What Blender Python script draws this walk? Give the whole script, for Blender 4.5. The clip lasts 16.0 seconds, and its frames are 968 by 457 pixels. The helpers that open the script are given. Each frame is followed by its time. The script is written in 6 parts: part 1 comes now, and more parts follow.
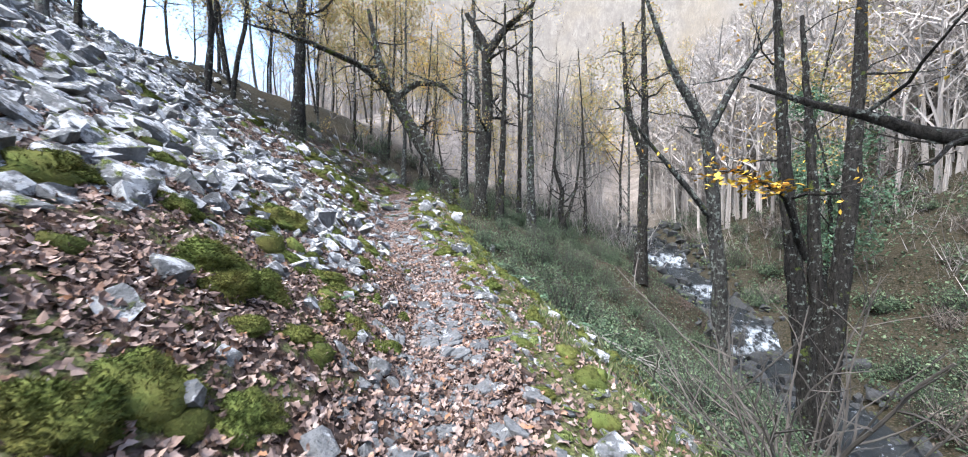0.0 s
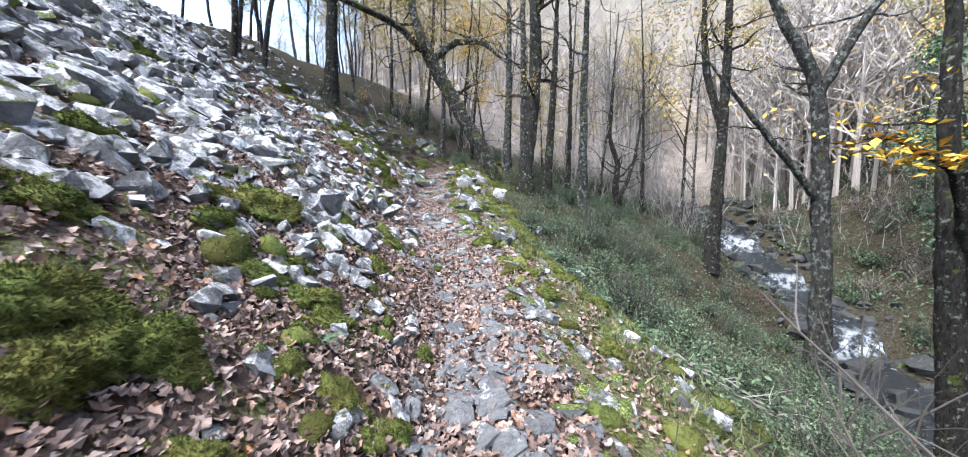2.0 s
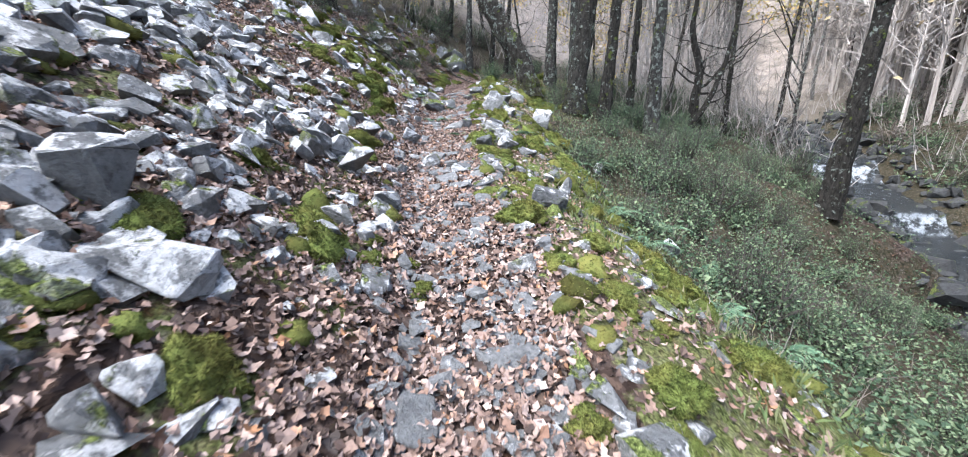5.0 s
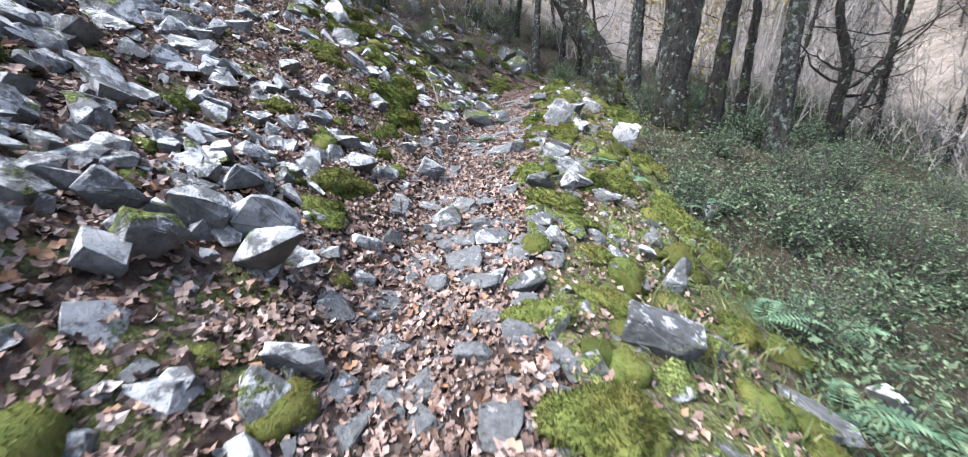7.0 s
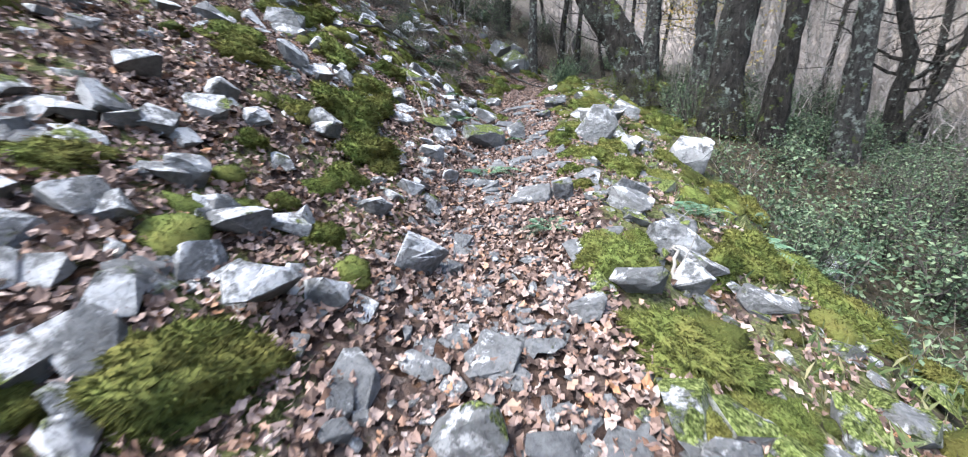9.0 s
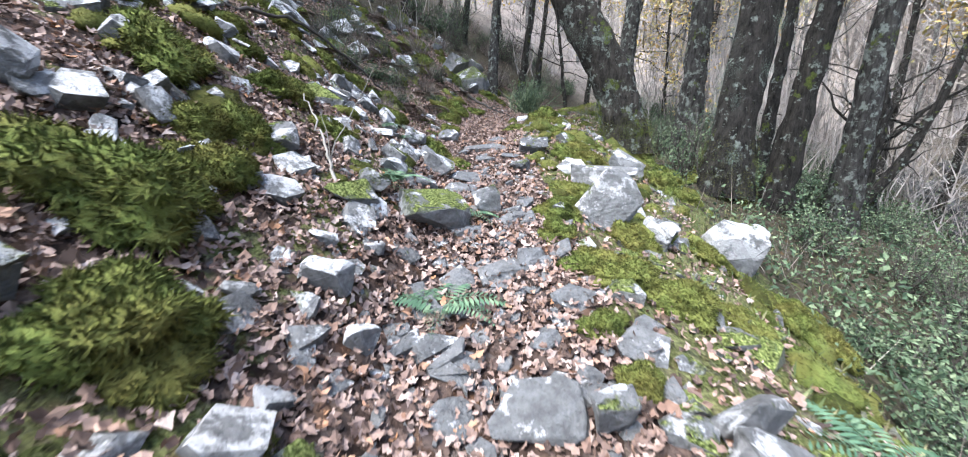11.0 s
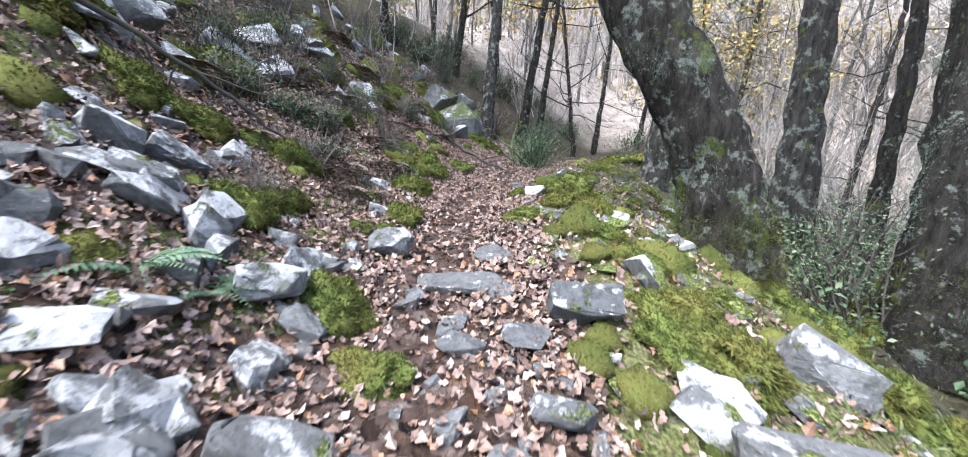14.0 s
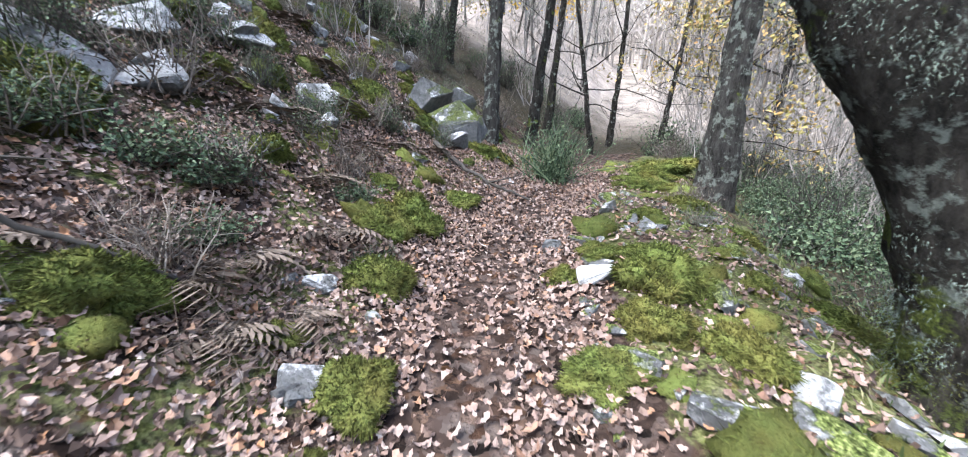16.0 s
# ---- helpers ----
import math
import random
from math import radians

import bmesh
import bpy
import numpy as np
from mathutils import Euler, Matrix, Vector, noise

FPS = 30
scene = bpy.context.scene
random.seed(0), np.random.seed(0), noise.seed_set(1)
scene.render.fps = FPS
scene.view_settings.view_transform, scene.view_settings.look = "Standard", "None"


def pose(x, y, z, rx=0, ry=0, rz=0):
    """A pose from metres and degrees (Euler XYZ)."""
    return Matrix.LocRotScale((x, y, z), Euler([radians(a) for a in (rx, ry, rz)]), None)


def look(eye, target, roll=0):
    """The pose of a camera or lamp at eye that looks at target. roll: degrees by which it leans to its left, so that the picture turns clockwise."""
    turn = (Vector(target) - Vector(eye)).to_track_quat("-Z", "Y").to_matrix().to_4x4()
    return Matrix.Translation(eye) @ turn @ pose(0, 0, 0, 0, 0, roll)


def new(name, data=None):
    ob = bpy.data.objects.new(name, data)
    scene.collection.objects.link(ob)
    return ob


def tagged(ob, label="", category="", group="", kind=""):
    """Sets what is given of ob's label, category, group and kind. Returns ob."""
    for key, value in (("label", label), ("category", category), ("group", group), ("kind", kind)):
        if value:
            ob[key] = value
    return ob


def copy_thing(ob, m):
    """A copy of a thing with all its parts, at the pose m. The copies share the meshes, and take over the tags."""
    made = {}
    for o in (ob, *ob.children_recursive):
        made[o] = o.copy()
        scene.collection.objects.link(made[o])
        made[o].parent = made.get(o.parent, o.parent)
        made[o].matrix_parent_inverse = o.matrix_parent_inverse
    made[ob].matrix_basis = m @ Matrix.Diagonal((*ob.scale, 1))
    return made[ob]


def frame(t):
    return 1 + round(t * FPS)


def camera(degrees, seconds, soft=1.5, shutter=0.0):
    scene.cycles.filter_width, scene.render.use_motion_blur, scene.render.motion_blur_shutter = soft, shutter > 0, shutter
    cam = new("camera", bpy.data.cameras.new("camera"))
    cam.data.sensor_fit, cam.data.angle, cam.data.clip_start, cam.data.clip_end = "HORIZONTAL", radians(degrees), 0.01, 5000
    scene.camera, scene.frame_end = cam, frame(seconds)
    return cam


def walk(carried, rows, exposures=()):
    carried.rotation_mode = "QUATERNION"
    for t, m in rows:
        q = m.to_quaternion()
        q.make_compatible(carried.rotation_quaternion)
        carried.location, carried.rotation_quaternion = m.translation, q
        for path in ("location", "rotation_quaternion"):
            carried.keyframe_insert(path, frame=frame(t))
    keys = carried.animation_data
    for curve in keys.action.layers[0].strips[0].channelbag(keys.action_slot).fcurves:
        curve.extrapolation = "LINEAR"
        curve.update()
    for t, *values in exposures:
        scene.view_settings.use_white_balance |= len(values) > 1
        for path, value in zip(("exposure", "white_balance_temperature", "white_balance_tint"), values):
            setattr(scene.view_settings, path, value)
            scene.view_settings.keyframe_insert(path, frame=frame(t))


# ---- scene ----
cam = camera(105.1, 16.0, 1.0, 0.25)
METRES, EYE, TILT, LEAN, TURN = 16.0, 1.29, 0.0, 0.0, 0.0
ROWS = [
    (0.0, 0.0, 0.0, 0.0, -0.0, 0.0, -0.0),
    (0.5, -0.0037, 0.0271, 0.0069, -2.15, -0.97, 0.63),
    (1.0, -0.0088, 0.0492, 0.0097, -4.99, -0.97, 1.89),
    (1.5, -0.0128, 0.0701, 0.0101, 2.32, -1.84, 0.07),
    (2.0, -0.0107, 0.0991, 0.0124, 6.26, -4.22, -0.59),
    (2.5, -0.0124, 0.1306, 0.0147, 7.56, -7.68, 1.51),
    (3.0, -0.0142, 0.1596, 0.0139, 10.38, -10.59, 0.48),
    (3.5, -0.0176, 0.1915, 0.017, 12.17, -15.61, 0.23),
    (6.0, -0.0375, 0.353, 0.0234, 11.91, -15.83, 1.74),
    (6.5, -0.0424, 0.3906, 0.0283, 13.74, -15.14, 3.39),
    (7.0, -0.0506, 0.4248, 0.0365, 21.99, -15.18, 1.11),
    (7.5, -0.0651, 0.4548, 0.0424, 23.52, -12.95, 0.64),
    (8.0, -0.0829, 0.4824, 0.0446, 21.41, -16.7, 0.85),
    (8.5, -0.0993, 0.5096, 0.0507, 25.14, -15.85, 2.68),
    (9.0, -0.1167, 0.54, 0.0536, 19.51, -15.42, 2.46),
    (9.5, -0.129, 0.5684, 0.0581, 12.58, -16.54, 2.98),
    (10.0, -0.1389, 0.5963, 0.0674, 13.97, -16.56, -1.31),
    (12.5, -0.1799, 0.7472, 0.0917, 9.59, -10.1, -0.26),
    (13.0, -0.1863, 0.7794, 0.0989, 13.63, -10.45, -2.2),
    (13.5, -0.1957, 0.8068, 0.106, 11.39, -10.55, -3.0),
    (14.0, -0.1935, 0.8347, 0.1115, 10.96, -8.77, -3.92),
    (14.5, -0.1953, 0.8627, 0.1206, 12.33, -7.09, -1.65),
    (15.0, -0.2034, 0.892, 0.1319, 11.02, -9.83, -2.16),
    (15.5, -0.2132, 0.9188, 0.1387, 11.75, -8.49, -0.26),
    (16.0, -0.2253, 0.9438, 0.1457, 10.56, -11.26, -1.93),
]
walk(cam, [(t, pose(0, 0, EYE, TILT, LEAN, TURN) @ pose(METRES * x, METRES * y, METRES * z, 90 + pitch, roll, yaw)) for t, x, y, z, yaw, pitch, roll in ROWS],
     [(0.0, 3.1), (3.5, 3.2), (10.0, 3.32), (12.5, 3.52), (16.0, 3.65)])

# ---------------------------------------------------------------- light
world = bpy.data.worlds.new("world")
scene.world = world
world.use_nodes = True
wn = world.node_tree.nodes
sky = wn.new("ShaderNodeTexSky")
sky.sky_type = 'NISHITA'
sky.sun_disc = False
sky.sun_elevation = radians(57)
sky.sun_rotation = radians(-140)
sky.air_density, sky.dust_density, sky.ozone_density = 1.0, 1.5, 1.0
wn["Background"].inputs["Strength"].default_value = 0.083
veil = wn.new("ShaderNodeHueSaturation")
veil.inputs["Saturation"].default_value = 1.0
world.node_tree.links.new(sky.outputs[0], veil.inputs["Color"])
world.node_tree.links.new(veil.outputs[0], wn["Background"].inputs[0])
sun = new("sun", bpy.data.lights.new("sun", 'SUN'))
sun.data.energy, sun.data.angle, sun.data.color = 1.06, radians(38), (0.97, 0.985, 1.0)
sun.matrix_world = look((-32, -38, 76.5), (0, 0, 0))

# ---------------------------------------------------------------- materials
def shade(name, rough=0.9, spec=0.25):
    m = bpy.data.materials.new(name)
    m.use_nodes = True
    nt = m.node_tree
    b = nt.nodes["Principled BSDF"]
    b.inputs["Roughness"].default_value = rough
    b.inputs["Specular IOR Level"].default_value = spec
    return m, nt, b

def node(nt, kind, **sets):
    n = nt.nodes.new(kind)
    for k, v in sets.items():
        n.inputs[k.replace("_", " ")].default_value = v
    return n

def coords(nt):
    return nt.nodes.new("ShaderNodeTexCoord").outputs["Object"]

def world_coords(nt):
    return nt.nodes.new("ShaderNodeNewGeometry").outputs["Position"]

def fbm(nt, scale, co, detail=6.0, rough=0.6):
    n = node(nt, "ShaderNodeTexNoise", Scale=scale, Detail=detail, Roughness=rough)
    nt.links.new(co, n.inputs["Vector"])
    return n.outputs["Fac"]

def ramp(nt, fac, stops, hard=False):
    r = nt.nodes.new("ShaderNodeValToRGB")
    e = r.color_ramp.elements
    if hard:
        r.color_ramp.interpolation = 'CONSTANT'
    e[0].position, e[0].color = stops[0][0], (*stops[0][1], 1)
    e[1].position, e[1].color = stops[-1][0], (*stops[-1][1], 1)
    for p, c in stops[1:-1]:
        x = e.new(p)
        x.color = (*c, 1)
    nt.links.new(fac, r.inputs[0])
    return r.outputs[0]

def g(v):
    return (v, v, v)

def mix(nt, fac, a, b, mode='MIX'):
    n = nt.nodes.new("ShaderNodeMix")
    n.data_type, n.blend_type = 'RGBA', mode
    for sock, v in ((n.inputs[0], fac), (n.inputs[6], a), (n.inputs[7], b)):
        if isinstance(v, (int, float)):
            sock.default_value = v
        elif isinstance(v, tuple):
            sock.default_value = (*v, 1)
        else:
            nt.links.new(v, sock)
    return n.outputs[2]

def bump(nt, b, height, strength=0.5, dist=0.02):
    n = node(nt, "ShaderNodeBump", Strength=strength, Distance=dist)
    nt.links.new(height, n.inputs["Height"])
    nt.links.new(n.outputs[0], b.inputs["Normal"])

def upness(nt, low, high):
    n = nt.nodes.new("ShaderNodeNewGeometry")
    s = nt.nodes.new("ShaderNodeSeparateXYZ")
    nt.links.new(n.outputs["Normal"], s.inputs[0])
    r = node(nt, "ShaderNodeMapRange")
    r.inputs[1].default_value, r.inputs[2].default_value = low, high
    nt.links.new(s.outputs["Z"], r.inputs[0])
    return r.outputs[0]

def times(nt, a, b, op='MULTIPLY'):
    n = nt.nodes.new("ShaderNodeMath")
    n.operation = op
    n.use_clamp = True
    for sock, v in zip(n.inputs, (a, b)):
        if isinstance(v, (int, float)):
            sock.default_value = v
        else:
            nt.links.new(v, sock)
    return n.outputs[0]

LITTER = [(0.0, (0.028, 0.02, 0.017)), (0.16, (0.10, 0.064, 0.05)), (0.36, (0.195, 0.132, 0.108)),
          (0.56, (0.29, 0.215, 0.185)), (0.72, (0.15, 0.082, 0.054)), (0.88, (0.37, 0.30, 0.268)), (1.0, (0.28, 0.14, 0.07))]
MOSS = [(0.36, (0.03, 0.04, 0.011)), (0.5, (0.10, 0.125, 0.034)), (0.64, (0.215, 0.24, 0.092))]

def stone_material(name, moss_amount, lichen, tone=1.0):
    m, nt, b = shade(name, 0.92, 0.12)
    co = world_coords(nt)
    rnd = nt.nodes.new("ShaderNodeObjectInfo").outputs["Random"]
    isl = nt.nodes.new("ShaderNodeNewGeometry").outputs["Random Per Island"]
    both = times(nt, times(nt, rnd, isl, 'ADD'), 0.5)
    base = mix(nt, fbm(nt, 9, co), (0.06, 0.061, 0.062), (0.28, 0.284, 0.286))
    tint = ramp(nt, both, [(0.0, (0.62, 0.63, 0.65)), (0.5, (1.0, 1.0, 1.0)), (1.0, (1.25, 1.2, 1.12))])
    base = mix(nt, 1.0, base, tint, 'MULTIPLY')
    base = mix(nt, 1.0, base, g(tone), 'MULTIPLY')
    vein = ramp(nt, fbm(nt, 28, co, 4), [(0.35, g(0.72)), (0.6, g(1.1))])
    base = mix(nt, 0.8, base, vein, 'MULTIPLY')
    lich = ramp(nt, fbm(nt, 6.5, co, 8, 0.7), [(0.56 - lichen * 0.12, g(0)), (0.62 - lichen * 0.1, g(1))])
    lich = times(nt, lich, upness(nt, -0.2, 0.35))
    base = mix(nt, times(nt, lich, 0.9), base, mix(nt, fbm(nt, 35, co, 4), (0.40, 0.405, 0.41), (0.70, 0.705, 0.71)))
    spots = ramp(nt, fbm(nt, 60, co, 2), [(0.62, g(0)), (0.7, g(1))])
    base = mix(nt, times(nt, spots, 0.5), base, (0.09, 0.09, 0.085))
    ms = ramp(nt, fbm(nt, 4.2, co, 7, 0.65), [(0.66 - moss_amount * 0.3, g(0)), (0.71 - moss_amount * 0.3, g(1))])
    ms = times(nt, ms, upness(nt, 0.0, 0.55))
    mossc = ramp(nt, fbm(nt, 70, co, 3), MOSS)
    base = mix(nt, ms, base, mossc)
    nt.links.new(base, b.inputs["Base Color"])
    bump(nt, b, times(nt, fbm(nt, 22, co, 8, 0.7), times(nt, ms, fbm(nt, 160, co, 2)), 'ADD'), 1.0, 0.05)
    return m

def moss_material():
    m, nt, b = shade("moss", 0.95, 0.1)
    co = world_coords(nt)
    isl = nt.nodes.new("ShaderNodeNewGeometry").outputs["Random Per Island"]
    c = ramp(nt, times(nt, times(nt, fbm(nt, 75, co, 4, 0.75), fbm(nt, 11, co, 4), 'ADD'), 0.5), MOSS)
    c = mix(nt, ramp(nt, fbm(nt, 3.0, co, 4), [(0.4, g(0)), (0.65, g(0.6))]), c, (0.14, 0.115, 0.035))
    c = mix(nt, 1.0, c, ramp(nt, isl, [(0, g(0.45)), (1, g(1.5))]), 'MULTIPLY')
    nt.links.new(c, b.inputs["Base Color"])
    bump(nt, b, fbm(nt, 75, co, 4, 0.75), 1.0, 0.02)
    return m

def leaf_material(name, stops, rough=0.75):
    m, nt, b = shade(name, rough, 0.3)
    isl = nt.nodes.new("ShaderNodeNewGeometry").outputs["Random Per Island"]
    c = ramp(nt, isl, stops)
    c = mix(nt, 0.6, c, ramp(nt, fbm(nt, 40, world_coords(nt), 3), [(0.3, g(0.7)), (0.7, g(1.2))]), 'MULTIPLY')
    nt.links.new(c, b.inputs["Base Color"])
    return m

def bark_material(name, dark, light, lichen, mossy):
    m, nt, b = shade(name, 0.92, 0.15)
    co = world_coords(nt)
    st = node(nt, "ShaderNodeMapping")
    st.inputs["Scale"].default_value = (1, 1, 0.3)
    nt.links.new(co, st.inputs["Vector"])
    ridge = ramp(nt, fbm(nt, 15, st.outputs[0], 8, 0.75), [(0.36, g(0)), (0.64, g(1))])
    c = mix(nt, ridge, dark, light)
    li = ramp(nt, fbm(nt, 7, co, 7, 0.7), [(0.6 - 0.15 * lichen, g(0)), (0.66 - 0.12 * lichen, g(1))])
    c = mix(nt, times(nt, li, 0.8), c, mix(nt, fbm(nt, 40, co, 4), (0.14, 0.165, 0.14), (0.36, 0.40, 0.36)))
    mo = ramp(nt, fbm(nt, 3.2, co, 6, 0.65), [(0.64 - 0.2 * mossy, g(0)), (0.7 - 0.2 * mossy, g(1))])
    c = mix(nt, mo, c, ramp(nt, fbm(nt, 60, co, 3), [(0.3, (0.035, 0.05, 0.012)), (0.7, (0.13, 0.16, 0.035))]))
    nt.links.new(c, b.inputs["Base Color"])
    bump(nt, b, ridge, 1.0, 0.07)
    return m

def plain(name, a, bb, scale, rough=0.9):
    m, nt, b = shade(name, rough, 0.2)
    co = world_coords(nt)
    isl = nt.nodes.new("ShaderNodeNewGeometry").outputs["Random Per Island"]
    c = mix(nt, fbm(nt, scale, co), a, bb)
    c = mix(nt, 1.0, c, ramp(nt, isl, [(0, g(0.6)), (1, g(1.4))]), 'MULTIPLY')
    nt.links.new(c, b.inputs["Base Color"])
    return m

def ground_material():
    m, nt, b = shade("forest_floor", 0.95, 0.1)
    co = world_coords(nt)
    warp = node(nt, "ShaderNodeVectorMath")
    nz = node(nt, "ShaderNodeTexNoise", Scale=14.0, Detail=3.0)
    nt.links.new(co, nz.inputs["Vector"])
    sc = node(nt, "ShaderNodeVectorMath")
    sc.operation = 'SCALE'
    sc.inputs["Scale"].default_value = 0.09
    nt.links.new(nz.outputs["Color"], sc.inputs[0])
    nt.links.new(co, warp.inputs[0])
    nt.links.new(sc.outputs[0], warp.inputs[1])
    v = node(nt, "ShaderNodeTexVoronoi", Scale=17.0)
    nt.links.new(warp.outputs[0], v.inputs["Vector"])
    sep = nt.nodes.new("ShaderNodeSeparateColor")
    nt.links.new(v.outputs["Color"], sep.inputs[0])
    lit = ramp(nt, sep.outputs[0], LITTER)
    # Shade between and under the leaves, painted as darkening towards cell edges.
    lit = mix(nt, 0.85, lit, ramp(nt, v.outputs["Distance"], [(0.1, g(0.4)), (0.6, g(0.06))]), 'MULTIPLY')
    att = nt.nodes.new("ShaderNodeAttribute")
    att.attribute_name = "cover"
    cov = nt.nodes.new("ShaderNodeSeparateColor")
    nt.links.new(att.outputs["Color"], cov.inputs[0])
    n1 = fbm(nt, 2.3, co, 8, 0.65)
    mossmask = ramp(nt, times(nt, times(nt, cov.outputs[0], n1, 'ADD'), 0.5), [(0.47, g(0)), (0.53, g(1))])
    # Trodden soil on the trail; under the scree, painted shade between stones.
    soil_shade_mask = ramp(nt, times(nt, times(nt, cov.outputs[1], fbm(nt, 5, co), 'ADD'), 0.5), [(0.52, g(0)), (0.6, g(1))])
    herb = ramp(nt, times(nt, times(nt, cov.outputs[2], fbm(nt, 1.6, co, 8), 'ADD'), 0.5), [(0.44, g(0)), (0.56, g(1))])
    soil = mix(nt, fbm(nt, 30, co), (0.025, 0.02, 0.017), (0.12, 0.095, 0.08))
    c = mix(nt, soil_shade_mask, lit, soil)
    c = mix(nt, herb, c, ramp(nt, fbm(nt, 22, co, 8, 0.75), [(0.3, (0.008, 0.011, 0.005)), (0.55, (0.03, 0.036, 0.018)), (0.75, (0.062, 0.066, 0.036))]))
    # Alpha blends far slopes paler: sunlit haze painted into the ground colour.
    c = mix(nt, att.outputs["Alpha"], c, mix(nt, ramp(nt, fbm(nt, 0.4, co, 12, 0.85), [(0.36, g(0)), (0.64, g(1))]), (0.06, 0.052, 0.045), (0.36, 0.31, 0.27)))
    c = mix(nt, mossmask, c, ramp(nt, fbm(nt, 55, co, 4), MOSS))
    nt.links.new(c, b.inputs["Base Color"])
    bump(nt, b, times(nt, v.outputs["Distance"], fbm(nt, 60, co, 4), 'ADD'), 1.0, 0.03)
    return m

def water_material():
    m, nt, b = shade("stream_water", 0.04, 0.5)
    co = world_coords(nt)
    steep = times(nt, 1.0, upness(nt, 0.55, 0.97), 'SUBTRACT')
    foam = times(nt, steep, ramp(nt, fbm(nt, 2.2, co, 8, 0.75), [(0.46, g(0)), (0.6, g(0.75))]))
    fleck = ramp(nt, fbm(nt, 3, co, 8, 0.75), [(0.6, g(0)), (0.7, g(0.55))])
    c = mix(nt, times(nt, foam, fleck, 'ADD'), (0.012, 0.015, 0.016), (0.7, 0.76, 0.82))
    nt.links.new(c, b.inputs["Base Color"])
    nt.links.new(times(nt, times(nt, foam, fleck, 'ADD'), 0.08, 'ADD'), b.inputs["Roughness"])
    bump(nt, b, fbm(nt, 6, co, 6, 0.7), 1.0, 0.12)
    return m

ROCK = stone_material("lichen_stone", 0.3, 0.75)
GREY_ROCK = stone_material("grey_stone", 0.3, 0.35)
WHITE_ROCK = stone_material("white_stone", 0.12, 1.15)
PATH_ROCK = stone_material("path_stone", -0.05, -0.15)
MOSSY_ROCK = stone_material("mossy_stone", 0.72, 0.45)
WET_ROCK = stone_material("wet_stone", 0.35, -1.0, 0.35)
MOSS_MAT = moss_material()
LEAF = leaf_material("dead_leaf", LITTER)
YELLOW = leaf_material("yellow_leaf", [(0, (0.42, 0.25, 0.03)), (0.5, (0.62, 0.42, 0.06)), (1, (0.5, 0.22, 0.04))])
OLIVE = leaf_material("fading_leaf", [(0, (0.19, 0.19, 0.07)), (0.5, (0.36, 0.29, 0.10)), (1, (0.42, 0.25, 0.10))])
# Muted copy of the autumn leaves, with distant haze mixed into its colour.
HAZED_LEAF = leaf_material("hazed_leaf", [(0, (0.26, 0.22, 0.13)), (0.5, (0.36, 0.29, 0.17)), (1, (0.42, 0.32, 0.2))])
GREEN = leaf_material("green_leaf", [(0, (0.014, 0.03, 0.015)), (0.5, (0.058, 0.094, 0.05)), (1, (0.145, 0.185, 0.105))])
FERN = leaf_material("fern_leaf", [(0, (0.035, 0.08, 0.045)), (0.5, (0.07, 0.13, 0.075)), (1, (0.13, 0.19, 0.11))])
DRY = leaf_material("dry_stem", [(0, (0.05, 0.042, 0.036)), (0.5, (0.13, 0.11, 0.095)), (1, (0.26, 0.23, 0.2))])
BRACKEN = leaf_material("dead_bracken", [(0, (0.035, 0.026, 0.02)), (0.5, (0.09, 0.068, 0.052)), (1, (0.17, 0.135, 0.11))])
TWIG = plain("twig_bark", (0.02, 0.018, 0.016), (0.09, 0.08, 0.07), 12)
BARK = bark_material("oak_bark", (0.008, 0.007, 0.006), (0.075, 0.067, 0.058), 0.4, 0.4)
GREY_BARK = bark_material("grey_bark", (0.012, 0.011, 0.01), (0.09, 0.086, 0.08), 0.5, 0.15)
DARK_BARK = bark_material("dark_bark", (0.007, 0.006, 0.005), (0.055, 0.05, 0.044), 0.2, 0.15)
# Lighter bark and twig copies for the wood; haze is in their colour.
HAZED_BARK = bark_material("hazed_bark", (0.05, 0.045, 0.042), (0.2, 0.185, 0.175), 0.4, 0.05)
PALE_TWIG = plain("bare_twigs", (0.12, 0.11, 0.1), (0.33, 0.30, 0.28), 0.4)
STICK = plain("dead_stick", (0.14, 0.13, 0.115), (0.30, 0.28, 0.25), 6)
SHOOT = plain("bare_shoot", (0.03, 0.026, 0.023), (0.13, 0.115, 0.1), 6)
# Palest twig copy: the haze over the far slopes is painted in.
HAZED_TWIG = plain("hazed_twigs", (0.2, 0.178, 0.16), (0.46, 0.415, 0.385), 0.3)
GROUND = ground_material()
LICHEN = leaf_material("beard_lichen", [(0, (0.075, 0.1, 0.08)), (1, (0.15, 0.19, 0.155))])
WATER = water_material()

# ---------------------------------------------------------------- shape of the land
def lut(v, pairs):
    return np.interp(v, [p[0] for p in pairs], [p[1] for p in pairs])

PATH_X = [(-8, 0.2), (0, -0.05), (3, -0.35), (5.6, -0.75), (7.2, -1.25), (9, -2.1), (10.5, -2.55), (12, -2.9), (13.5, -3.2),
          (15.1, -3.65), (16.4, -3.95), (18, -4.0), (19.6, -3.8), (23, -3.2), (30, -1.5), (60, 4)]
